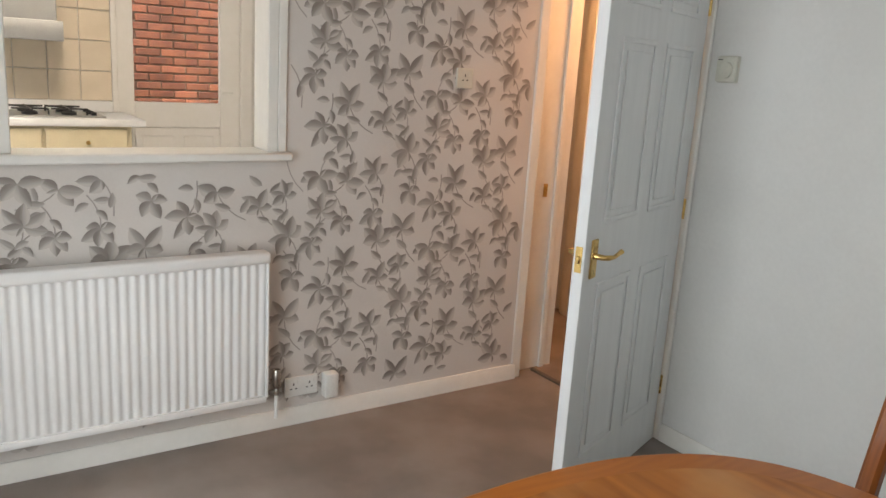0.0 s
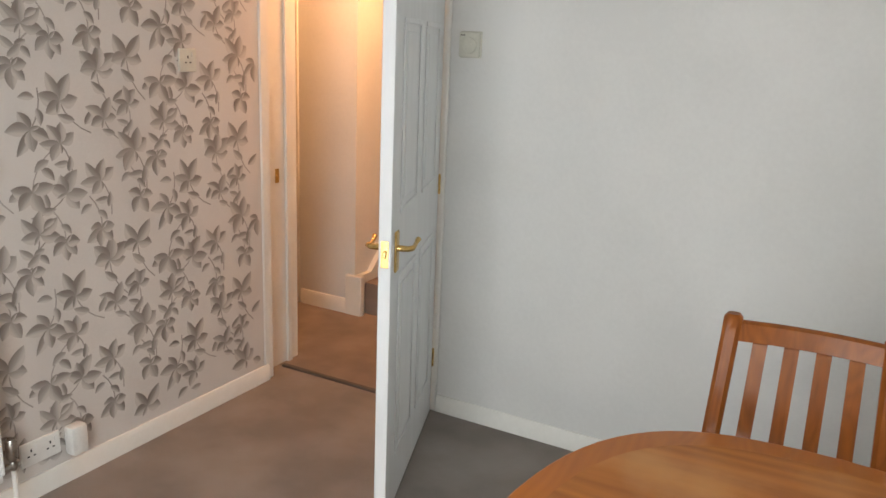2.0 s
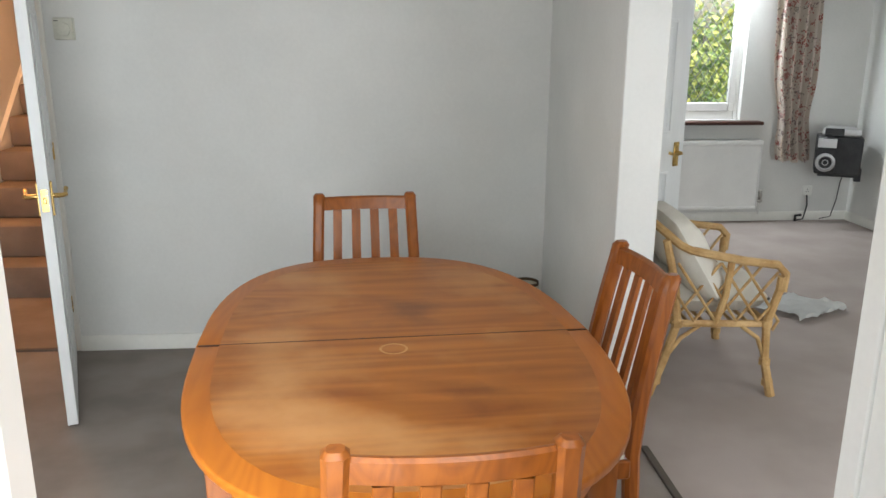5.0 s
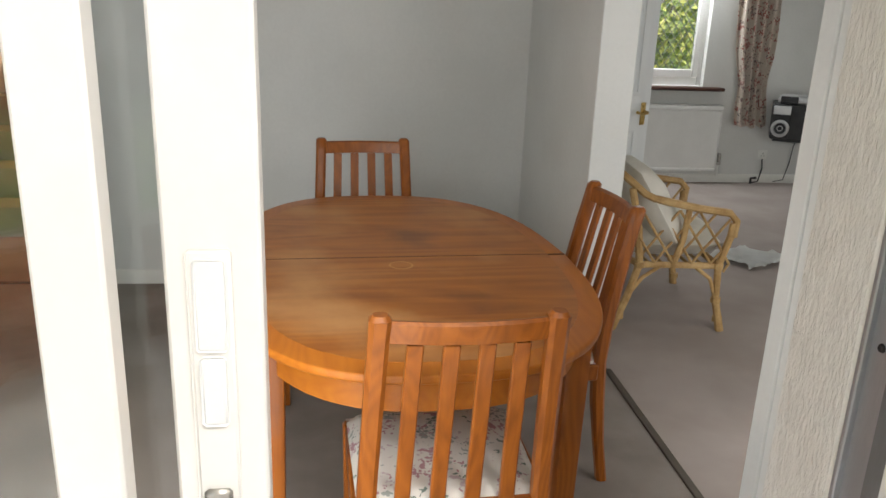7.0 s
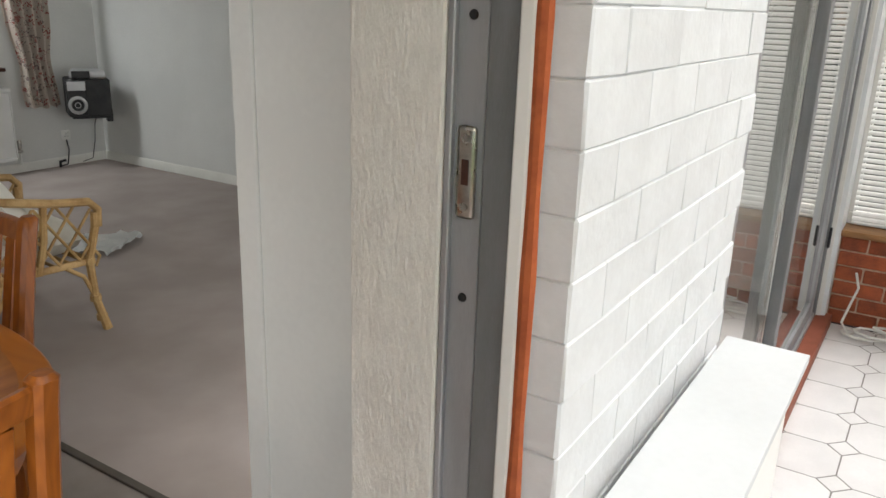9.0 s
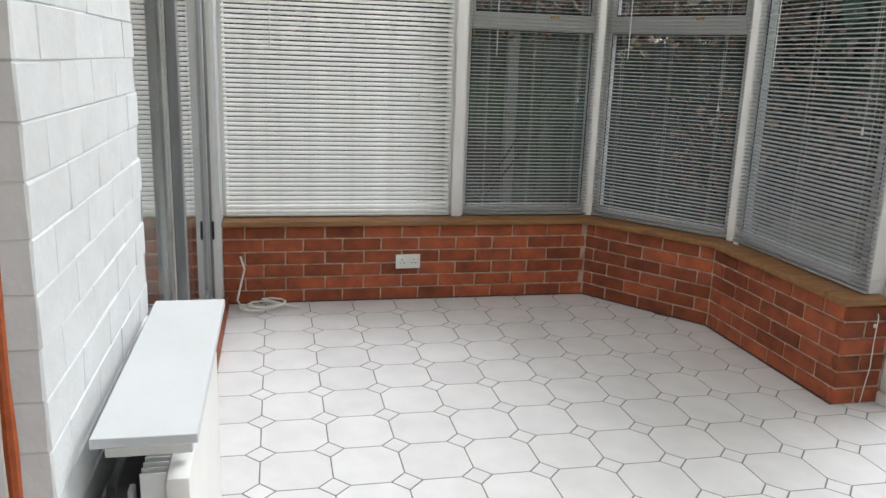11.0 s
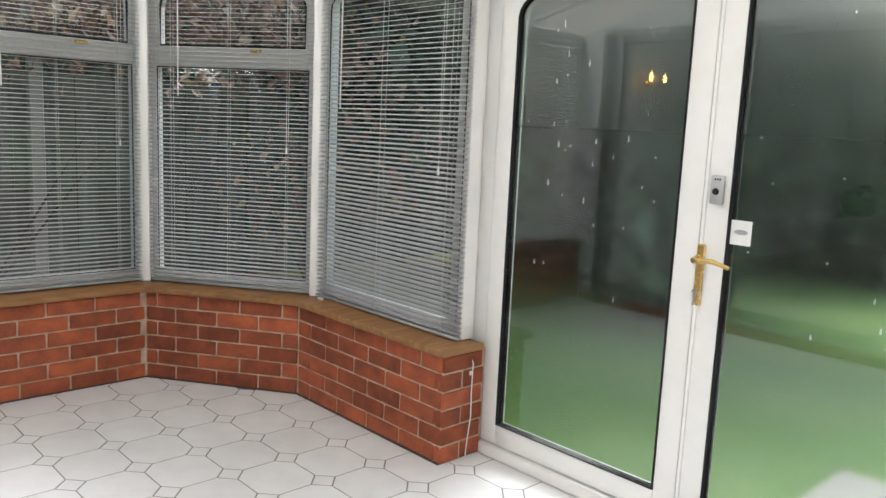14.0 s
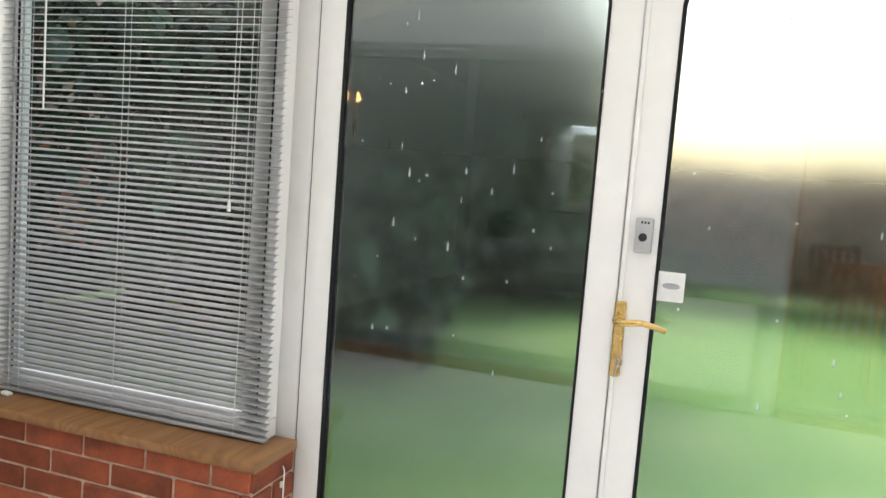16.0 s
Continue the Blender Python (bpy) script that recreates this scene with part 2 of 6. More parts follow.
BRASS = surf("brass", (0.72, 0.5, 0.19), (0.5, 0.33, 0.11), 0.22, 1.0, scale=20, fine=200, bump=0.03)
CHROME = surf("chrome", (0.55, 0.54, 0.5), (0.35, 0.33, 0.3), 0.22, 1.0, scale=20, fine=100, bump=0.02)
ALU = surf("aluminium", (0.42, 0.43, 0.45), (0.36, 0.37, 0.385), 0.42, 0.7, scale=4, fine=90, bump=0.05, stretch=(6, 6, 1))
ALU_D = surf("aluminium_grey", (0.23, 0.235, 0.245), (0.19, 0.195, 0.2), 0.5, 0.4, scale=4, fine=90, bump=0.05, stretch=(6, 6, 1))
BLACK = surf("black_plastic", (0.015, 0.015, 0.017), (0.03, 0.03, 0.03), 0.35, scale=10, bump=0.03)
GASKET = surf("rubber", (0.012, 0.012, 0.012), None, 0.7)
SILVER = surf("silver_plastic", (0.5, 0.5, 0.5), None, 0.35, 0.6, scale=10, bump=0.03)
WPLAST = surf("white_plastic", (0.80, 0.80, 0.76), None, 0.35, scale=10, bump=0.02)
CREAMP = surf("aged_plastic", (0.66, 0.65, 0.56), None, 0.45, scale=10, bump=0.02)
REVEAL = surf("textured_paper", (0.80, 0.78, 0.74), (0.73, 0.71, 0.67), 0.85, scale=36, fine=120, bump=0.75, depth=0.006, stretch=(1.5, 1.5, 0.55))
PBRICK = surf("painted_brick", (0.71, 0.735, 0.755), (0.65, 0.67, 0.685), 0.55, scale=9, fine=60, bump=0.35, depth=0.004, rnd=0.03)
BRICK = surf("red_brick", (0.38, 0.098, 0.042), (0.20, 0.058, 0.033), 0.88, scale=11, fine=110, bump=0.7, depth=0.003, rnd=0.3, spread=(0.3, 0.7))
MORTAR = surf("mortar", (0.56, 0.43, 0.33), (0.36, 0.25, 0.18), 0.95, scale=18, fine=150, bump=0.5)
TILE = surf("floor_tile", (0.68, 0.675, 0.68), (0.62, 0.615, 0.62), 0.3, scale=7, fine=120, bump=0.06, rnd=0.03)
MASTIC = surf("dark_mastic", (0.07, 0.045, 0.04), None, 0.7, scale=20)
GROUT = surf("grout", (0.23, 0.22, 0.21), (0.17, 0.163, 0.155), 0.9, scale=20, fine=150)
SILLW = wood("sill_wood", (0.20, 0.095, 0.035), (0.31, 0.155, 0.06), 1, 0.42, 0.8, 0.1)
DARKW = wood("dark_wood", (0.045, 0.018, 0.012), (0.085, 0.032, 0.02), 0, 0.4, 1.0)
SEAL = surf("terracotta_sealant", (0.44, 0.11, 0.035), (0.33, 0.075, 0.025), 0.55, scale=24, fine=120, bump=0.3)
QUARRY = surf("quarry_tile", (0.24, 0.07, 0.04), None, 0.6, scale=12, bump=0.3)
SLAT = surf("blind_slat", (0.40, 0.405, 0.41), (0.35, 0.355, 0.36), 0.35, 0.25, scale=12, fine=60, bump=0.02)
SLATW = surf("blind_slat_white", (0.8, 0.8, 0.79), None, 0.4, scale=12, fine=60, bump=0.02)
CORD = surf("cord", (0.72, 0.72, 0.68), None, 0.8)
BOARD = surf("white_board", (0.78, 0.79, 0.79), (0.74, 0.75, 0.75), 0.4, scale=3, fine=40, bump=0.02)
SHELFB = surf("shelf_laminate", (0.60, 0.625, 0.645), (0.56, 0.585, 0.60), 0.35, scale=4, fine=60, bump=0.03)
CLEAR = glass("clear_glass")
DOORG = glass("door_glass", ior=1.52)
MIST = misted("misted_glass")
# opaque pale colour paints in the sky glint of clear drops
DROP_GLINT = surf("water_drop", (0.56, 0.60, 0.60), (0.66, 0.69, 0.69), 0.12, scale=60, bump=0)
KTILE = surf("kitchen_tile", (0.76, 0.67, 0.54), (0.71, 0.62, 0.49), 0.25, scale=6, rnd=0.04)
CREAM = surf("cream_unit", (0.72, 0.64, 0.44), None, 0.35, scale=4)
HOBM = surf("hob_metal", (0.5, 0.5, 0.48), None, 0.25, 0.8, scale=6)
GREYM = surf("hood_grey", (0.36, 0.37, 0.37), None, 0.4, 0.4, scale=5)
FENCE = surf("fence_wood", (0.135, 0.15, 0.118), (0.075, 0.085, 0.066), 0.9, scale=5, fine=60, bump=0.4, rnd=0.2, stretch=(5, 5, 0.5))
OUTB = surf("weathered_brick", (0.40, 0.14, 0.075), (0.22, 0.08, 0.05), 0.9, scale=10, fine=90, bump=0.6, rnd=0.35)
BARK = surf("bark", (0.10, 0.075, 0.055), (0.05, 0.04, 0.03), 0.95, scale=14, fine=80, bump=0.8, depth=0.01)
GRASS = surf("lawn", (0.10, 0.20, 0.045), (0.16, 0.25, 0.07), 0.95, scale=1.2, fine=60, bump=0.8, depth=0.02)
SLAB = surf("paving", (0.36, 0.33, 0.29), (0.27, 0.25, 0.22), 0.9, scale=3, fine=80, bump=0.4)
AUTUMN = leafy("autumn_leaves", [(0.09, 0.035, 0.02), (0.17, 0.065, 0.032), (0.26, 0.12, 0.06), (0.10, 0.075, 0.035), (0.46, 0.30, 0.17)])
GREEN = leafy("green_leaves", [(0.012, 0.032, 0.012), (0.022, 0.055, 0.018), (0.045, 0.09, 0.03)])
BRIGHT = leafy("spring_leaves", [(0.14, 0.24, 0.06), (0.30, 0.38, 0.09), (0.58, 0.55, 0.13), (0.10, 0.20, 0.08)])
CURTAIN = floral("curtain_print", (0.76, 0.68, 0.60), [(0.48, 0.18, 0.15), (0.36, 0.27, 0.25), (0.56, 0.28, 0.24), (0.42, 0.35, 0.29)], 22)
SEATF = floral("seat_print", (0.58, 0.55, 0.50), [(0.16, 0.20, 0.17), (0.36, 0.20, 0.22), (0.28, 0.30, 0.27), (0.45, 0.36, 0.36)], 26)
CLOTHW = surf("white_cotton", (0.82, 0.82, 0.80), (0.76, 0.76, 0.74), 0.95, scale=9, fine=200, bump=0.4)
LINEN = surf("cream_linen", (0.68, 0.65, 0.58), (0.60, 0.57, 0.50), 0.9, scale=9, fine=200, bump=0.3)
THROW = surf("brown_throw", (0.36, 0.22, 0.15), (0.27, 0.16, 0.11), 0.95, scale=9, fine=200, bump=0.5)
SHADE = surf("lamp_shade", (0.70, 0.64, 0.50), None, 0.8, scale=9, fine=150, bump=0.2)
TRIMB = surf("brown_braid", (0.10, 0.065, 0.04), None, 0.8)
PAPERW = surf("paper_white", (0.8, 0.8, 0.78), None, 0.6)
STAIN = surf("heat_mark", (0.62, 0.36, 0.16), (0.55, 0.29, 0.11), 0.55, scale=40)


def roofing():
    """Cream pleated roof cloth under clear sheet: lets the daylight through."""
    m = bpy.data.materials.new("roof_cloth")
    m.use_nodes = True
    n, l = links(m)
    t = n.new("ShaderNodeBsdfTranslucent")
    t.inputs[0].default_value = (0.80, 0.78, 0.73, 1)
    d = n.new("ShaderNodeBsdfDiffuse")
    d.inputs[0].default_value = (0.76, 0.73, 0.66, 1)
    mx = n.new("ShaderNodeMixShader")
    mx.inputs[0].default_value = 0.45
    l.new(t.outputs[0], mx.inputs[1])
    l.new(d.outputs[0], mx.inputs[2])
    l.new(mx.outputs[0], n["Material Output"].inputs[0])
    return m


ROOFC = roofing()


def print_ink():
    """The wallpaper's printed leaves: each shades from a dark tip to a pale edge."""
    m = bpy.data.materials.new("wallpaper_ink")
    m.use_nodes = True
    n, l = links(m)
    b = n["Principled BSDF"]
    uv = n.new("ShaderNodeUVMap")
    sep = n.new("ShaderNodeSeparateXYZ")
    l.new(uv.outputs[0], sep.inputs[0])
    geo = n.new("ShaderNodeNewGeometry")
    ma = n.new("ShaderNodeMath")
    ma.operation = "MULTIPLY_ADD"
    l.new(geo.outputs["Random Per Island"], ma.inputs[0])
    ma.inputs[1].default_value = 0.25
    l.new(sep.outputs[1], ma.inputs[2])
    ramp = n.new("ShaderNodeValToRGB")
    ramp.color_ramp.elements[0].position, ramp.color_ramp.elements[1].position = 0.15, 1.1
    ramp.color_ramp.elements[0].color, ramp.color_ramp.elements[1].color = (0.225, 0.20, 0.178, 1), (0.53, 0.495, 0.455, 1)
    l.new(ma.outputs[0], ramp.inputs[0])
    l.new(ramp.outputs[0], b.inputs["Base Color"])
    b.inputs["Roughness"].default_value = 0.6
    return m


INK = print_ink()


# ---- builders ----
def mesh_of(bm, name, mat):
    me = bpy.data.meshes.new(name)
    bm.normal_update()
    bm.to_mesh(me)
    bm.free()
    me.materials.append(mat)
    return me


def smooth(me, limit=40):
    for p in me.polygons:
        p.use_smooth = True
    me.set_sharp_from_angle(angle=radians(limit))
    return me


def part(name, bm, mat, parent=None, label="", at=None):
    ob = new(name, smooth(mesh_of(bm, name, mat)))
    if parent:
        ob.parent = parent
    if at is not None:
        ob.matrix_local = at
    if label:
        ob["label"] = label
    return ob


def thing(name, label, category, m=None, group="", kind=""):
    ob = new(name)
    ob.empty_display_size = 0.1
    if m is not None:
        ob.matrix_world = m
    return tagged(ob, label, category, group, kind)


def solo(name, bm, mat, label="", category="", kind="", m=None, group=""):
    ob = part(name, bm, mat)
    if m is not None:
        ob.matrix_world = m
    return tagged(ob, label, category, group, kind)


def bx(x0, x1, y0, y1, z0, z1, bev=0.0, bm=None, seg=1):
    """A box, with its edges rounded by bev."""
    own = bmesh.new()
    bmesh.ops.create_cube(own, size=1, matrix=Matrix.Translation(((x0 + x1) / 2, (y0 + y1) / 2, (z0 + z1) / 2)) @ Matrix.Diagonal((abs(x1 - x0), abs(y1 - y0), abs(z1 - z0), 1)))
    if bev:
        bmesh.ops.bevel(own, geom=own.edges[:], offset=bev, segments=seg, affect="EDGES", profile=0.5)
    return join(bm, own)


def join(bm, own):
    if bm is None:
        return own
    tmp = bpy.data.meshes.new("tmp")
    own.to_mesh(tmp)
    own.free()
    bm.from_mesh(tmp)
    bpy.data.meshes.remove(tmp)
    return bm


def tube(pts, r, bm=None, seg=8, closed=False):
    """A round bar along points; r: one radius, or one for each point."""
    own = bmesh.new()
    pts = [Vector(p) for p in pts]
    rs = r if isinstance(r, (list, tuple)) else [r] * len(pts)
    rings = []
    side = None
    for i, p in enumerate(pts):
        a = pts[i - 1] if (i or closed) else p
        b = pts[(i + 1) % len(pts)] if (i < len(pts) - 1 or closed) else p
        d = (b - a).normalized()
        if side is None:
            side = d.orthogonal().normalized()
        side = (side - d * side.dot(d)).normalized()
        up = d.cross(side)
        rings.append([own.verts.new(p + (side * math.cos(2 * math.pi * k / seg) + up * math.sin(2 * math.pi * k / seg)) * rs[i]) for k in range(seg)])
    n = len(rings)
    for i in range(n if closed else n - 1):
        for k in range(seg):
            own.faces.new((rings[i][k], rings[i][(k + 1) % seg], rings[(i + 1) % n][(k + 1) % seg], rings[(i + 1) % n][k]))
    if not closed:
        own.faces.new(list(reversed(rings[0])))
        own.faces.new(rings[-1])
    return join(bm, own)


def prism(outline, z0, z1, bm=None, bev=0.0, seg=2):
    """An upright block over an outline in the plan."""
    own = bmesh.new()
    low = [own.verts.new((x, y, z0)) for x, y in outline]
    f = own.faces.new(low)
    ex = bmesh.ops.extrude_face_region(own, geom=[f])
    for v in ex["geom"]:
        if isinstance(v, bmesh.types.BMVert):
            v.co.z = z1
    bmesh.ops.recalc_face_normals(own, faces=own.faces[:])
    if bev:
        es = [e for e in own.edges if abs(e.verts[0].co.z - e.verts[1].co.z) < 1e-6]
        bmesh.ops.bevel(own, geom=es, offset=bev, segments=seg, affect="EDGES", profile=0.5)
    return join(bm, own)


def lathe(profile, bm=None, seg=20, centre=(0, 0, 0)):
    """A turned shape: profile of (radius, height)."""
    own = bmesh.new()
    rows = [[own.verts.new((centre[0] + r * math.cos(2 * math.pi * k / seg), centre[1] + r * math.sin(2 * math.pi * k / seg), centre[2] + z)) for k in range(seg)] for r, z in profile]
    for a, b in zip(rows, rows[1:]):
        for k in range(seg):
            own.faces.new((a[k], a[(k + 1) % seg], b[(k + 1) % seg], b[k]))
    return join(bm, own)


def grid(fn, nu, nv, bm=None):
    """A sheet from a function of u, v in 0..1."""
    own = bmesh.new()
    vs = [[own.verts.new(fn(i / nu, j / nv)) for j in range(nv + 1)] for i in range(nu + 1)]
    for i in range(nu):
        for j in range(nv):
            own.faces.new((vs[i][j], vs[i + 1][j], vs[i + 1][j + 1], vs[i][j + 1]))
    return join(bm, own)


def wall(name, boxes, mat):
    bm = None
    for b in boxes:
        bm = bx(*b, bm=bm)
    return solo(name, bm, mat, kind="structure")


# ---- setting: plan in metres ----
XW, YN, XE = -2.557, 2.779, 0.58        # dining room: wallpapered wall, far wall, wall to the lounge
YS, YO = -0.385, -0.70                  # house wall towards the conservatory: inside and outside
H = 2.4
LN, LE = 5.43, 3.85                     # lounge: window wall, side wall
DX, DM = 0.945, -3.60                   # conservatory doors: middle of the front, plane
MX = DX + 0.03                          # where the two leaves meet
EAVES = 2.08

solo("floor", bx(XW - 0.1, 0.75, YS - 0.2, YN, -0.12, 0), CARPET, kind="structure")
solo("floor_hall", bx(-5.0, -1.0, YN, 7.0, -0.12, 0.004), CARPET_HALL, kind="structure")
solo("floor_lounge", bx(0.75, LE + 0.1, YS - 0.2, LN + 0.1, -0.12, 0), CARPET_L, kind="structure")
solo("floor_kitchen", bx(-5.8, XW - 0.1, -1.2, YN, -0.12, 0.002), TILE, kind="structure")
solo("trim_threshold_lounge", bx(0.735, 0.765, 0.19, 1.62, -0.01, 0.008, 0.003), BAR, kind="structure")
solo("trim_threshold_hall", bx(-2.6, -1.8, YN - 0.012, YN + 0.012, -0.01, 0.012, 0.004), BAR, kind="structure")
solo("ceiling", bx(-5.8, LE + 0.2, YS - 0.05, 7.1, H, H + 0.15), CEIL, kind="structure")

# wallpapered wall with the serving hatch, opening y 0.46..1.35, z 1.14..2.05
HY0, HY1, HZ0, HZ1 = 0.44, 1.35, 1.135, 2.05
wall_west = wall("wall_west", [(XW - 0.13, XW, YS - 0.3, HY0, 0, H), (XW - 0.13, XW, HY1, 2.62, 0, H), (XW - 0.13, XW, HY0, HY1, 0, HZ0), (XW - 0.13, XW, HY0, HY1, HZ1, H)], PAPER)
wall("wall_north", [(-1.76, XE, YN, YN + 0.12, 0, H), (-2.70, -1.76, YN, YN + 0.12, 2.05, H), (-2.70, XW - 0.08, 2.62, YN + 0.12, 0, H)], WALL)
wall("wall_east", [(XE, 0.72, 1.63, YN + 0.12, 0, H), (XE, 0.72, YS, 0.13, 0, H), (XE, 0.72, 0.13, 1.63, 2.06, H)], WALL)
wall("wall_south", [(XW - 0.13, -1.62, YO + 0.02, YS, 0, 2.6), (0.315, 1.235, YO + 0.055, YS, 0, 2.6), (-1.62, 0.265, YO + 0.02, YS, 2.1, 2.6), (1.235, 3.5, YO + 0.02, YS, 2.1, 2.6), (3.5, LE + 0.1, YO + 0.02, YS, 0, 2.6)], WALL)
wall("wall_lounge_north", [(0.72, 1.5, LN, LN + 0.25, 0, H), (2.80, LE + 0.1, LN, LN + 0.25, 0, H), (1.5, 2.80, LN, LN + 0.25, 0, 0.84), (1.5, 2.80, LN, LN + 0.25, 2.1, H)], WALL)
wall("wall_lounge_east", [(LE, LE + 0.12, YS, LN, 0, H)], WALL)
wall("wall_lounge_west", [(0.60, 0.72, YN + 0.12, LN + 0.25, 0, H)], WALL)

# hall: door wall, stairs going up, side walls
wall("wall_hall_north", [(-3.27, -2.745, 3.58, 3.70, 0, H), (-5.0, -4.09, 3.58, 3.70, 0, H), (-4.09, -3.27, 3.58, 3.70, 2.03, H)], WALL)
wall("wall_stair", [(-2.865, -2.745, 3.70, 7.0, 0, H)], WALL)
wall("wall_stair_east", [(-1.80, -1.68, YN + 0.12, 7.0, 0, H)], WALL)
wall("wall_hall_end", [(-5.0, -1.68, 7.0, 7.1, 0, H)], WALL)
wall("wall_hall_west", [(-5.0, -4.9, YN, 3.58, 0, H)], WALL)
wall("wall_kitchen_north", [(-5.7, XW - 0.13, YN - 0.1, YN, 0, H)], WALL)
wall("wall_kitchen_south", [(-5.7, XW - 0.13, -1.2, -1.1, 0, H)], WALL)


def skirting(name, p, q, h=0.075, t=0.016):
    """A skirting board on the floor from p to q; it stands off to the left of that line."""
    d = Vector((q[0] - p[0], q[1] - p[1]))
    L = d.length
    prof = [(0, 0), (t, 0), (t, h - 0.018), (t * 0.45, h), (0, h)]
    bm = bmesh.new()
    rows = [[bm.verts.new((x, a, z)) for a, z in prof] for x in (0, L)]
    for k in range(5):
        bm.faces.new((rows[0][k], rows[1][k], rows[1][(k + 1) % 5], rows[0][(k + 1) % 5]))
    bm.faces.new(rows[0][::-1])
    bm.faces.new(rows[1])
    bmesh.ops.recalc_face_normals(bm, faces=bm.faces[:])
    return solo(name, bm, GLOSS, kind="structure", m=pose(p[0], p[1], 0, 0, 0, math.degrees(math.atan2(d.y, d.x))))


skirting("baseboard_west", (XW, 2.62), (XW, YS))
skirting("baseboard_north", (XE, YN), (-1.735, YN))
skirting("baseboard_east", (XE, 1.66), (XE, YN))
skirting("baseboard_lounge_north", (LE, LN), (0.72, LN))
skirting("baseboard_lounge_east", (LE, YS), (LE, LN))
skirting("baseboard_hall", (-2.745, 3.58), (-3.13, 3.58), 0.09)
skirting("baseboard_south", (0.265, YS), (XE, YS))


# wallpaper print: sprays of magnolia leaves, one repeat 0.53 x 0.66 m laid out over the wall
def leaf(vs, fs, uvs, y, z, ang, ln, wd, bend):
    n = 6
    ca, sa = math.cos(ang), math.sin(ang)
    lift = 0.0002 + 0.0000041 * (len(fs) % 431)
    # a dark half and a half that fades to the edge, either side of the midrib
    flip = 1 if math.cos(ang) > 0 else -1
    for side, mid, edge in ((flip, 0.30, 0.02), (-flip, 0.36, 1.0)):
        base = len(vs)
        rim = [(k / n * ln, bend * ln * math.sin(math.pi * k / n), mid + 0.08 * k / n) for k in range(n + 1)]
        for k in range(n - 1, 0, -1):
            q = k / n
            w = wd * (math.sin(math.pi * q ** 0.85) ** 0.85) * 0.5
            rim.append((q * ln, side * w + bend * ln * math.sin(math.pi * q), edge))
        for a, b, v in rim:
            vs.append((lift, y + a * ca - b * sa, z + a * sa + b * ca))
            uvs.append((a / ln, v))
        fs.append(tuple(range(base, base + len(rim))) if side > 0 else tuple(reversed(range(base, base + len(rim)))))


def stem(vs, fs, uvs, pts, wd):
    base = len(vs)
    for i, (y, z) in enumerate(pts):
        a, b = pts[max(0, i - 1)], pts[min(len(pts) - 1, i + 1)]
        d = Vector((b[0] - a[0], b[1] - a[1])).normalized()
        vs += [(0, y - d.y * wd, z + d.x * wd), (0, y + d.y * wd, z - d.x * wd)]
        uvs += [(0, 0.3), (0, 0.4)]
    for i in range(len(pts) - 1):
        k = base + 2 * i
        fs.append((k, k + 1, k + 3, k + 2))


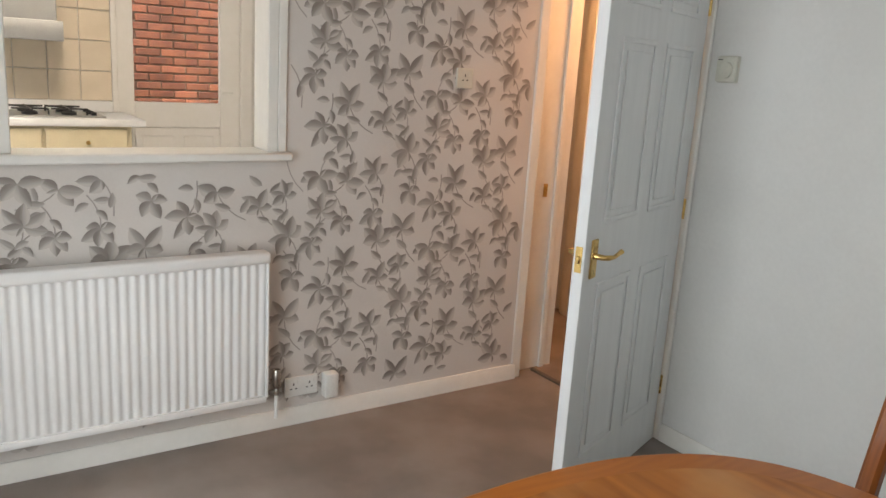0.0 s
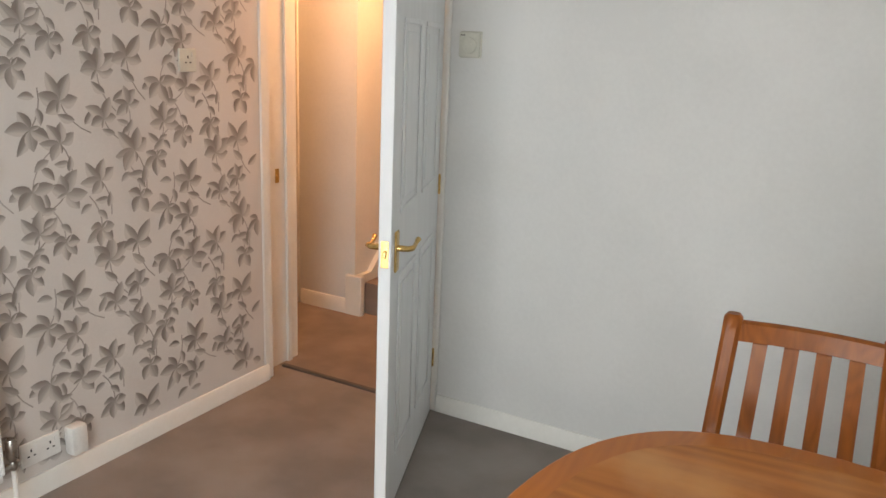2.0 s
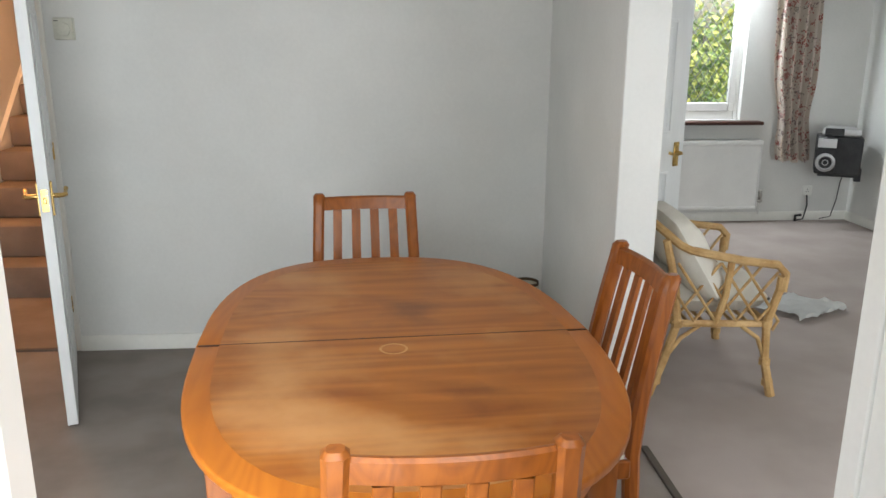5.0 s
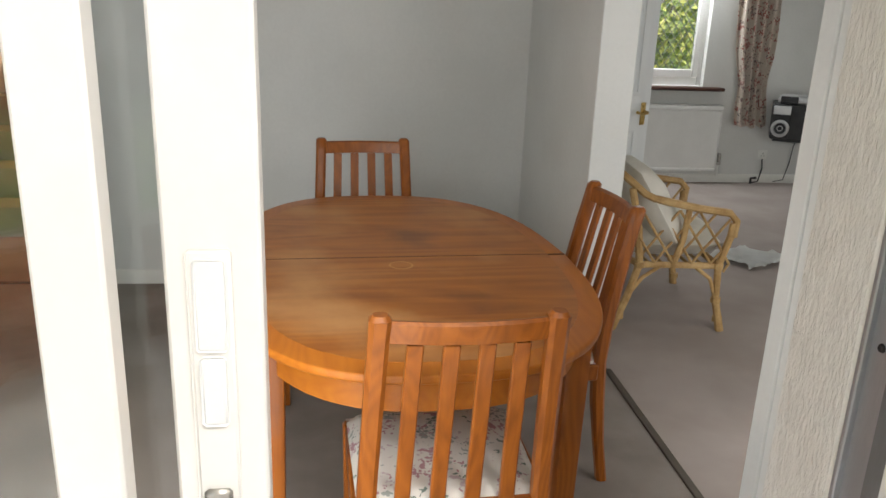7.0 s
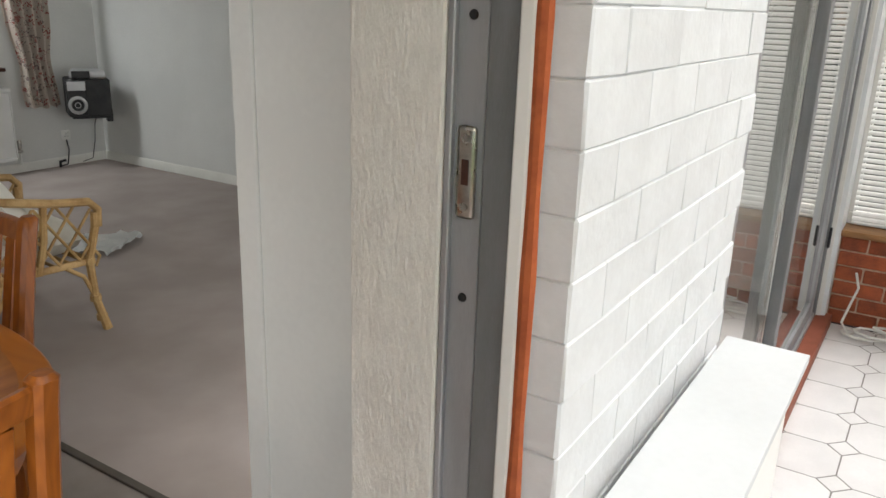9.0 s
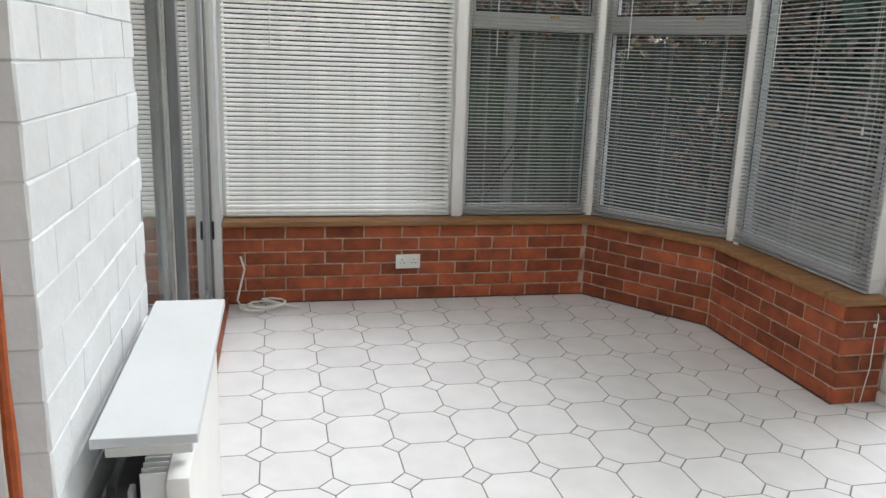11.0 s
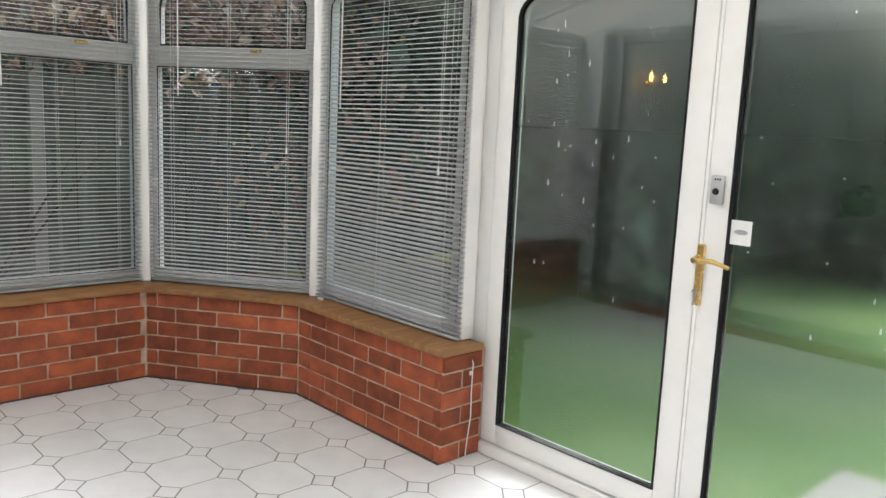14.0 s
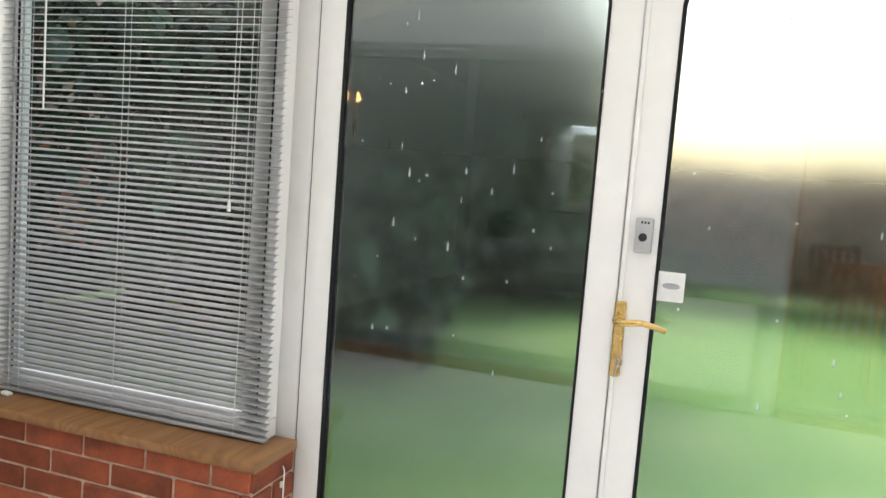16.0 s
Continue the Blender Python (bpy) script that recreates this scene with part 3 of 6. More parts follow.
def wallpaper_print():
    rnd = random.Random(5)
    sprays = []
    cols, rows_ = 4, 4
    for i in range(cols):
        for j in range(rows_):
            u = (i + 0.5 + 0.2 * rnd.uniform(-1, 1)) / cols * 0.53
            v = (j + 0.5 + (0.5 if i % 2 else 0) + 0.2 * rnd.uniform(-1, 1)) / rows_ * 0.66
            sprays.append((u, v, rnd.uniform(0.70, 0.98), rnd.choice([1.57, 1.9, 1.25, 2.3, 0.9, 4.6, 5.2, 4.0]), rnd.choice([4, 4, 5, 5]), rnd.random()))
    leaves = []
    for u, v, s, a, n, seed in sprays:
        r2 = random.Random(seed)
        for k in range(n):
            f = (k / (n - 1) - 0.5) * 2
            leaves.append((u, v, a + f * 1.75 + r2.uniform(-0.15, 0.15), s * r2.uniform(0.080, 0.118) * (1.1 - 0.3 * abs(f)), s * r2.uniform(0.047, 0.060), r2.uniform(-0.12, 0.12)))
        leaves.append((u, v, a + math.pi * 0.8, s * 0.045, s * 0.018, 0.05))
        # two leaves on the stalk below the spray
        for q, side in ((0.09, 1), (0.13, -1)):
            aa = a + 0.45 * q / 0.12 * (1 if seed > 0.5 else -1)
            leaves.append((u - math.cos(aa) * q * s, v - math.sin(aa) * q * s, a + side * 0.9, s * 0.072, s * 0.034, 0.08 * side))
    vs, fs, uvs = [], [], []
    for ty in range(-1, 7):
        for tz in range(0, 5):
            oy, oz = YS + ty * 0.53, -0.66 + tz * 0.66 + (0.33 if ty % 2 else 0)
            for u, v, a, ln, wd, be in leaves:
                y, z = oy + u, oz + v
                ye, ze = y + math.cos(a) * ln, z + math.sin(a) * ln
                lo_y, hi_y, lo_z, hi_z = min(y, ye) - 0.02, max(y, ye) + 0.02, min(z, ze) - 0.02, max(z, ze) + 0.02
                if lo_y < YS or hi_y > 2.60 or lo_z < 0.08 or hi_z > H:
                    continue
                if hi_y > HY0 - 0.06 and lo_y < HY1 + 0.06 and hi_z > HZ0 - 0.05 and lo_z < HZ1 + 0.05:
                    continue
                leaf(vs, fs, uvs, y, z, a, ln, wd, be)
            for u, v, s, a, n, seed in sprays:
                y, z = oy + u, oz + v
                L = 0.17 * s
                pts = [(y - math.cos(a + 0.45 * q * (1 if seed > 0.5 else -1)) * L * q, z - math.sin(a + 0.45 * q * (1 if seed > 0.5 else -1)) * L * q) for q in (0, 0.25, 0.5, 0.75, 1.0)]
                ys, zs = [p[0] for p in pts], [p[1] for p in pts]
                if min(ys) < YS or max(ys) > 2.6 or min(zs) < 0.08 or max(zs) > H or (max(ys) > HY0 - 0.05 and min(ys) < HY1 + 0.05 and max(zs) > HZ0 - 0.05):
                    continue
                stem(vs, fs, uvs, pts, 0.0024)
    me = bpy.data.meshes.new("wallpaper_print")
    me.from_pydata(vs, [], fs)
    lay = me.uv_layers.new(name="UVMap")
    for p in me.polygons:
        for li, vi in zip(p.loop_indices, p.vertices):
            lay.data[li].uv = uvs[vi]
    me.materials.append(INK)
    ob = new("wallpaper_print", me)
    ob.parent = wall_west
    ob.location.x = XW + 0.0012
    tagged(ob, "printed taupe magnolia sprays on the wallpaper", kind="stuff")


wallpaper_print()


# ---- door frames and doors ----
def strip(name, b, mat, parent, bev=0.004, label=""):
    return part(name, bx(*b, bev), mat, parent, label)


# lining and architrave of the open door to the hall
fr = thing("door_frame_1", "cream gloss wooden door frame with moulded architrave", "door frame", kind="structure")
strip("jamb", (-2.66, -2.62, YN - 0.14, YN + 0.14, 0, 2.03), GLOSS, fr)
strip("jamb", (-1.80, -1.765, YN - 0.002, YN + 0.14, 0, 2.03), GLOSS, fr)
strip("lintel", (-2.66, -1.765, YN - 0.002, YN + 0.14, 2.03, 2.06), GLOSS, fr)
strip("stop", (-2.62, -2.605, YN + 0.05, YN + 0.08, 0, 2.03), GLOSS, fr, 0.002)
strip("architrave", (-1.795, -1.735, YN - 0.018, YN - 0.002, 0, 2.08), GLOSS, fr, 0.005)
strip("architrave", (-2.62, -2.55, 2.60, YN - 0.12, 0, 2.08), GLOSS, fr, 0.006)
strip("striker_plate", (-2.6195, -2.616, YN - 0.015, YN + 0.01, 0.90, 0.965), BRASS, fr, 0.001, "worn brass striker plate")


def lever(parent, x, y, z, sgn, flip=1):
    """A brass lever on a long back plate; the face looks along sgn * y, the lever runs along flip * x."""
    part("back_plate", bx(x - 0.02, x + 0.02, y, y + sgn * 0.008, z - 0.075, z + 0.055, 0.003), BRASS, parent, "brass back plate")
    part("lever", tube([(x, y + sgn * 0.006, z), (x, y + sgn * 0.04, z), (x + flip * 0.012, y + sgn * 0.05, z), (x + flip * 0.05, y + sgn * 0.05, z - 0.004), (x + flip * 0.085, y + sgn * 0.05, z + 0.002), (x + flip * 0.105, y + sgn * 0.052, z + 0.008)], [0.011, 0.009, 0.009, 0.007, 0.007, 0.009], seg=10), BRASS, parent, "brass lever handle")


def panel_door(name, label, wd, ht, m, handle_side=1, levers=True, hinges=True):
    """A moulded panel door: hinge edge at x = 0, leaf along +x, 40 mm thick about y = 0."""
    d = thing(name, label, "door", m, kind="structure")
    cols = [(0.11, wd / 2 - 0.045), (wd / 2 + 0.045, wd - 0.11)]
    rows_ = [(0.19, 0.83), (1.03, 1.62), (1.72, 1.90)]
    part("leaf", bx(0, wd, -0.02, 0.02, 0.006, ht, 0.0025), DOORW, d)
    for x0, x1 in cols:
        for z0, z1 in rows_:
            for s in (-1, 1):
                y = s * 0.02
                bm = None
                for b in ((x0, x1, z0, z0 + 0.018), (x0, x1, z1 - 0.018, z1), (x0, x0 + 0.018, z0 + 0.018, z1 - 0.018), (x1 - 0.018, x1, z0 + 0.018, z1 - 0.018)):
                    bm = bx(b[0], b[1], y, y + s * 0.006, b[2], b[3], 0.0028, bm)
                part("panel_moulding", bm, DOORW, d)
                part("panel", bx(x0 + 0.04, x1 - 0.04, y, y + s * 0.0045, z0 + 0.04, z1 - 0.04, 0.004), DOORW, d)
    if levers:
        lever(d, wd - 0.06, 0.02, 0.93, 1, -1)
        lever(d, wd - 0.06, -0.02, 0.93, -1, -1)
        part("latch_plate", bx(wd - 0.001, wd + 0.002, -0.012, 0.012, 0.88, 0.965, 0.0008), BRASS, d, "brass latch plate with two screws")
        part("latch_bolt", bx(wd, wd + 0.009, -0.006, 0.006, 0.91, 0.935, 0.003), BRASS, d)
    if hinges:
        for z in (0.25, 1.0, 1.78):
            part("hinge", tube([(-0.004, 0.022, z - 0.04), (-0.004, 0.022, z + 0.04)], 0.006), BRASS, d, "tarnished brass hinge")
    return d


panel_door("door_1", "white moulded panel door standing open on brass levers", 0.845, 2.02, pose(-1.775, 2.745, 0, 0, 0, -70))
# closed door in the hall with its architrave
panel_door("door_2", "white panel door in the hall, nearly closed", 0.78, 2.0, pose(-3.295, 3.63, 0, 0, 0, 180), levers=False)
fr = thing("door_frame_2", "cream gloss wooden door frame in the hall", "door frame", kind="structure")
strip("jamb", (-3.30, -3.265, 3.575, 3.70, 0, 2.02), GLOSS, fr)
strip("architrave", (-3.27, -3.20, 3.56, 3.578, 0, 2.07), GLOSS, fr, 0.006)
strip("architrave_edge", (-3.20, -3.14, 3.566, 3.578, 0, 2.07), GLOSS, fr, 0.005)
strip("lintel", (-4.09, -3.20, 3.56, 3.70, 2.02, 2.09), GLOSS, fr)
# door from the hall into the lounge, standing open
panel_door("door_3", "white panel door swung open into the lounge", 0.74, 2.0, pose(0.745, 2.77, 0, 0, 0, 29))
fr = thing("door_frame_3", "white gloss lining of the lounge opening", "door frame", kind="structure")
strip("jamb", (XE - 0.004, 0.724, 1.60, 1.632, 0, 2.06), WALL, fr)
strip("jamb", (XE - 0.008, 0.728, 0.13, 0.19, 0, 2.06), WALL, fr)
strip("lintel", (XE - 0.004, 0.724, 0.19, 1.60, 2.03, 2.062), GLOSS, fr)

# stairs up to the left
st = thing("staircase", "carpeted stairs with a white painted string rising behind the hall", "stairs", kind="structure")
for k in range(10):
    y, z = 3.62 + 0.215 * k, 0.2 * k
    part("step", bx(-2.71, -1.80, y, y + 0.26, z, z + 0.2, 0.018, seg=2), CARPET_HALL, st)
bm = bmesh.new()
pr = [(3.58, 0), (3.72, 0), (5.75, 1.92), (5.75, 2.15), (3.70, 0.24), (3.58, 0.24)]
a = [bm.verts.new((-2.745, y, z)) for y, z in pr]
b = [bm.verts.new((-2.712, y, z)) for y, z in pr]
bm.faces.new(a[::-1])
bm.faces.new(b)
for k in range(6):
    bm.faces.new((a[k], a[(k + 1) % 6], b[(k + 1) % 6], b[k]))
bmesh.ops.recalc_face_normals(bm, faces=bm.faces[:])
part("string", bm, GLOSS, st, "white gloss stair string")
part("newel_block", bx(-2.80, -2.69, 3.56, 3.60, 0, 0.24, 0.004), GLOSS, st)


# ---- serving hatch and kitchen ----
ht = thing("window_hatch", "white painted serving hatch lining with a deep sill", "hatch", kind="structure")
strip("sill", (XW - 0.16, XW + 0.045, HY0 - 0.04, HY1 + 0.06, HZ0 - 0.028, HZ0 + 0.004), GLOSS, ht, 0.006, "white gloss hatch sill")
strip("lining", (XW - 0.135, XW + 0.012, HY1 - 0.03, HY1 + 0.012, HZ0 + 0.004, HZ1), GLOSS, ht)
strip("lining", (XW - 0.135, XW + 0.012, HY0 - 0.012, HY0 + 0.03, HZ0 + 0.004, HZ1), GLOSS, ht)
strip("architrave", (XW, XW + 0.014, HY1 + 0.012, HY1 + 0.045, HZ0 + 0.004, HZ1 + 0.03), GLOSS, ht)
strip("head", (XW - 0.135, XW + 0.012, HY0 - 0.012, HY1 + 0.012, HZ1, HZ1 + 0.03), GLOSS, ht)

KX = -5.6
wall_kitchen = wall("wall_kitchen_west", [(KX - 0.2, KX, -1.2, 1.36, 0, H), (KX - 0.2, KX, 2.36, YN, 0, H), (KX - 0.2, KX, 1.36, 2.36, 2.08, H)], WALL)
tile_me = None
for i in range(9):
    for j in range(6):
        if tile_me is None:
            tile_me = mesh_of(bx(0, 0.012, 0.002, 0.198, 0.002, 0.198, 0.003), "wall_tile", KTILE)
        t = new("wall_tile", tile_me)
        t.parent = wall_kitchen
        t.location = (KX, 1.36 - 0.2 * (i + 1), 1.12 + 0.2 * j)
kd = thing("door_kitchen", "white half-glazed back door with a panelled foot", "door", kind="structure")
strip("frame_post", (KX - 0.08, KX + 0.01, 1.36, 1.40, 0, 2.08), UPVC, kd)
strip("frame_post", (KX - 0.08, KX + 0.01, 2.27, 2.36, 0, 2.08), UPVC, kd)
strip("frame_head", (KX - 0.08, KX + 0.01, 1.40, 2.27, 2.02, 2.08), UPVC, kd)
strip("stile", (KX - 0.06, KX - 0.01, 1.40, 1.51, 0.02, 2.02), UPVC, kd)
strip("stile", (KX - 0.06, KX - 0.01, 2.12, 2.27, 0.02, 2.02), UPVC, kd)
strip("rail", (KX - 0.06, KX - 0.01, 1.51, 2.12, 0.94, 1.12), UPVC, kd)
strip("rail", (KX - 0.06, KX - 0.01, 1.51, 2.12, 1.94, 2.02), UPVC, kd)
strip("lower_panel", (KX - 0.045, KX - 0.02, 1.51, 2.12, 0.02, 0.94), UPVC, kd)
for y0, y1 in ((1.56, 1.78), (1.85, 2.07)):
    strip("panel_moulding", (KX - 0.02, KX - 0.013, y0, y1, 0.25, 0.88), UPVC, kd, 0.003)
part("lever", tube([(KX - 0.01, 2.2, 1.2), (KX + 0.03, 2.2, 1.2), (KX + 0.04, 2.12, 1.2)], 0.008), WPLAST, kd)
p = part("pane", bx(KX - 0.04, KX - 0.03, 1.51, 2.12, 1.12, 1.94), CLEAR, kd)
p.visible_shadow = False
unit = thing("kitchen_base_unit", "cream panelled base unit under the hob", "cabinet")
part("carcass", bx(-5.58, -5.02, -0.2, 1.36, 0.12, 1.0, 0.003), CREAM, unit)
for y0, y1 in ((0.86, 1.33), (0.33, 0.84), (-0.18, 0.31)):
    dr = part("drawer_front", bx(-5.02, -5.0, y0, y1, 0.82, 0.985, 0.004), CREAM, unit)
    part("door_front", bx(-5.02, -5.0, y0, y1, 0.15, 0.81, 0.004), CREAM, unit)
    part("knob", lathe([(0.0, 0), (0.006, 0), (0.006, 0.012), (0.014, 0.018), (0.012, 0.026), (0, 0.028)], seg=10), BRASS, dr, at=pose(-5.0, (y0 + y1) / 2, 0.90, 0, 90, 0))
solo("worktop", bx(-5.59, -4.97, -0.25, 1.44, 1.0, 1.045, 0.012, seg=2), BOARD, "white laminate kitchen worktop with a rounded edge", "worktop")
hob = thing("gas_hob", "brushed steel gas hob with black pan supports on the worktop", "hob")
part("plate", bx(-5.52, -5.06, 0.42, 1.22, 1.045, 1.056, 0.004), HOBM, hob)
for y in (0.56, 0.80, 1.02):
    for x in (-5.42, -5.18):
        part("burner", lathe([(0, 0), (0.045, 0), (0.045, 0.014), (0.03, 0.022), (0, 0.022)], seg=16, centre=(x, y, 1.056)), BLACK, hob)
    part("pan_support", tube([(-5.5, y, 1.09), (-5.08, y, 1.09)], 0.006, tube([(-5.42, y - 0.1, 1.09), (-5.42, y + 0.1, 1.09)], 0.006, tube([(-5.18, y - 0.1, 1.09), (-5.18, y + 0.1, 1.09)], 0.006, tube([(-5.46, y - 0.1, 1.056), (-5.46, y - 0.1, 1.09), (-5.14, y + 0.1, 1.09), (-5.14, y + 0.1, 1.056)], 0.006)))), BLACK, hob, "cast iron pan support")
for k in range(4):
    part("control_knob", lathe([(0, 0), (0.018, 0), (0.015, 0.02), (0, 0.022)], seg=12, centre=(-5.44 + 0.1 * k, 1.16, 1.056)), BLACK, hob)
solo("upstand", bx(-5.6, -5.565, -0.25, 1.36, 1.045, 1.12, 0.004), BOARD, kind="structure")
hood = thing("cooker_hood", "grey cooker hood over the hob", "cooker hood")
part("canopy", prism([(-5.58, 0.30), (-5.10, 0.36), (-5.10, 1.0), (-5.58, 1.06)], 1.5, 1.62, bev=0.006), GREYM, hood)
part("chimney", bx(-5.58, -5.2, 0.42, 0.98, 1.62, 2.39, 0.004), GREYM, hood)
ow = wall("wall_garden", [(-7.6, -7.4, -1.0, 5.0, -0.1, 2.3)], MORTAR)
obm = mesh_of(bx(0, 0.03, 0.004, 0.216, 0.004, 0.066, 0.006), "weathered_brick", OUTB)
for j in range(4, 30):
    for i in range(11):
        t = new("brick", obm)
        t.parent = ow
        t.location = (-7.402, 0.9 + 0.225 * i + (0.11 if j % 2 else 0), 0.075 * j)


# ---- radiators ----
def radiator(name, label, length, ht_, m, fins=True):
    """A panel radiator along +x from its left end, front face at +y, wall at y = 0."""
    r = thing(name, label, "radiator", m)
    n = int(length / 0.0333) if fins else 1

    def prof(u, v):
        x = u * length
        k = (x / 0.0333) % 1
        off = 0.0
        if fins and 0.015 < v < 0.985:
            off = 0.010 * max(0, min(1, 2.6 * (0.5 - abs(k - 0.5)) - 0.15))
        return Vector((x, 0.075 + off, 0.03 + v * (ht_ - 0.06)))

    bm = bmesh.new()
    cols = n * 6 if fins else 1
    xs = [k / cols for k in range(cols + 1)]
    vv = [0, 0.04, 0.96, 1]
    vs = [[bm.verts.new(prof(u, v)) for v in vv] for u in xs]
    for i in range(cols):
        for j in range(3):
            bm.faces.new((vs[i][j], vs[i + 1][j], vs[i + 1][j + 1], vs[i][j + 1]))
    bx(0.002, length - 0.002, 0.035, 0.0745, 0.03, ht_ - 0.03, 0.006, bm)
    part("panel", bm, RADI, r, "white ribbed steel panel" if fins else "")
    part("top_grille", bx(-0.008, length + 0.008, 0.025, 0.098, ht_ - 0.045, ht_, 0.012, seg=3), RADI, r)
    part("bottom_seam", bx(0, length, 0.05, 0.088, 0.006, 0.034, 0.007, seg=2), RADI, r)
    part("side_cover", bx(-0.006, 0.004, 0.03, 0.09, 0.03, ht_ - 0.045, 0.003), RADI, r)
    part("side_cover", bx(length - 0.004, length + 0.006, 0.03, 0.09, 0.03, ht_ - 0.045, 0.003), RADI, r)
    for x in (0.2, length - 0.2):
        part("bracket", bx(x - 0.02, x + 0.02, 0, 0.04, 0.08, ht_ - 0.08, 0.002), RADI, r)
    return r


def valve(parent, x, y, z, s=1):
    v = part("valve", lathe([(0, 0), (0.012, 0), (0.014, 0.02), (0.011, 0.03), (0.014, 0.035), (0.018, 0.045), (0.018, 0.10), (0.014, 0.108), (0, 0.11)], seg=14, centre=(x, y, z)), CHROME, parent, "chrome radiator valve")
    part("valve_tail", tube([(x - s * 0.045, y, z + 0.015), (x + s * 0.02, y, z + 0.015)], 0.012), CHROME, v)
    part("pipe", tube([(x, y, -0.14 if z > 0.08 else z - 0.1), (x, y, z)], 0.0085), WPLAST, v, "white pipe sleeve")


r = radiator("radiator", "white ribbed panel radiator below the serving hatch", 1.25, 0.62, pose(XW, 1.30, 0.15, 0, 0, -90))
valve(r, -0.05, 0.06, 0.02, -1)
r = radiator("radiator", "flat white panel radiator under the lounge window", 1.4, 0.60, pose(2.98, LN, 0.11, 0, 0, 180), fins=False)
valve(r, -0.04, 0.06, 0.06, -1)
rs = thing("radiator", "white panel radiator with black end brackets under a white shelf", "radiator", pose(0.42, YO, 0.02))
part("panel", bx(0.03, 0.68, -0.15, -0.105, 0.12, 0.66, 0.012, seg=2), RADI, rs)
fin = mesh_of(bx(0, 0.004, -0.105, -0.06, 0.16, 0.655), "fin", RADI)
for k in range(30):
    f = new("fin", fin)
    f.parent, f.location = rs, (0.06 + k * 0.02, 0, 0)
# black sheet added for the deep shade between panel and wall
part("shade_backing", bx(0.02, 0.66, -0.03, -0.012, 0.10, 0.66, 0.003), BLACK, rs, "black sheet standing in for the shade behind the panel")
for z in (0.22, 0.46):
    part("clip", bx(0.012, 0.03, -0.075, -0.03, z, z + 0.03, 0.004), BLACK, rs)
part("bracket", bx(0.1, 0.13, -0.04, 0, 0.15, 0.6, 0.002), RADI, rs)
part("bracket", bx(0.56, 0.59, -0.04, 0, 0.15, 0.6, 0.002), RADI, rs)
part("foot_pipe", tube([(0.66, -0.08, -0.02), (0.66, -0.08, 0.16)], 0.008), WPLAST, rs)
sh = thing("shelf", "plain white board shelf fixed over the radiator", "shelf")
part("board", bx(0.385, 1.13, -0.872, YO - 0.004, 0.777, 0.795, 0.0015), SHELFB, sh)
for x in (0.5, 1.0):
    part("bracket", bx(x, x + 0.02, -0.85, YO, 0.70, 0.777, 0.002), WPLAST, sh)


# ---- sockets and switches ----
def plate(name, label, wd, hh, m, holes=((0, 0),), mat=WPLAST):
    """A wall plate in the x-z plane, its face towards -y."""
    s = thing(name, label, "socket", m)
    part("plate", bx(-wd / 2, wd / 2, -0.009, 0.0, -hh / 2, hh / 2, 0.003), mat, s)
    for hx, hz in holes:
        for dx, dz, a, b in ((0, 0.012, 0.0025, 0.005), (-0.011, -0.008, 0.004, 0.0025), (0.011, -0.008, 0.004, 0.0025)):
            part("slot", bx(hx + dx - a, hx + dx + a, -0.0098, -0.008, hz + dz - b, hz + dz + b), BLACK, s)
        part("rocker", bx(hx + 0.016, hx + 0.027, -0.012, -0.008, hz + 0.012, hz + 0.03, 0.001), mat, s)
    return s


plate("wall_socket", "small white socket plate high on the wallpaper", 0.086, 0.086, pose(XW, 2.205, 1.45, 0, 0, 90), ((0, 0),), CREAMP)
plate("wall_socket", "double white socket low on the wallpaper", 0.146, 0.086, pose(XW, 1.48, 0.165, 0, 0, 90), ((-0.035, 0), (0.035, 0)))
pl = thing("plug_adapter", "white plug-in adapter in the low socket", "adapter", pose(XW, 1.60, 0.16, 0, 0, 90))
part("body", bx(-0.032, 0.032, -0.055, -0.004, -0.055, 0.055, 0.012, seg=2), WPLAST, pl)
part("pin_base", bx(-0.02, 0.02, -0.006, 0.0, -0.02, 0.02, 0.002), WPLAST, pl)
plate("wall_socket", "white double socket on the red brick dwarf wall", 0.147, 0.086, pose(3.60, -1.76, 0.235, 0, 0, -90), ((-0.035, 0), (0.035, 0)))
plate("wall_socket", "small white socket in the lounge by the skirting", 0.086, 0.086, pose(3.47, LN, 0.26), ((0, 0),))
th = thing("thermostat", "square ivory room thermostat with a round dial", "thermostat", pose(-1.649, YN, 1.548))
part("backplate", bx(-0.046, 0.046, -0.006, 0, -0.049, 0.049, 0.003), CREAMP, th)
part("cover", bx(-0.043, 0.043, -0.024, -0.005, -0.046, 0.046, 0.005, seg=2), CREAMP, th)
part("dial", lathe([(0, 0), (0.03, 0), (0.028, 0.006), (0, 0.008)], seg=24), CREAMP, th, "round ivory dial", pose(0.004, -0.024, -0.003, 90, 0, 0))
part("pointer", bx(-0.036, -0.016, -0.0255, -0.023, 0.033, 0.036), BLACK, th)


# ---- dining table and chairs ----
def oval(a, b, n=2.5, count=72):
    out = []
    for k in range(count):
        t = 2 * math.pi * k / count
        c, s = math.cos(t), math.sin(t)
        out.append((math.copysign(abs(c) ** (2 / n), c) * a, math.copysign(abs(s) ** (2 / n), s) * b))
    return out


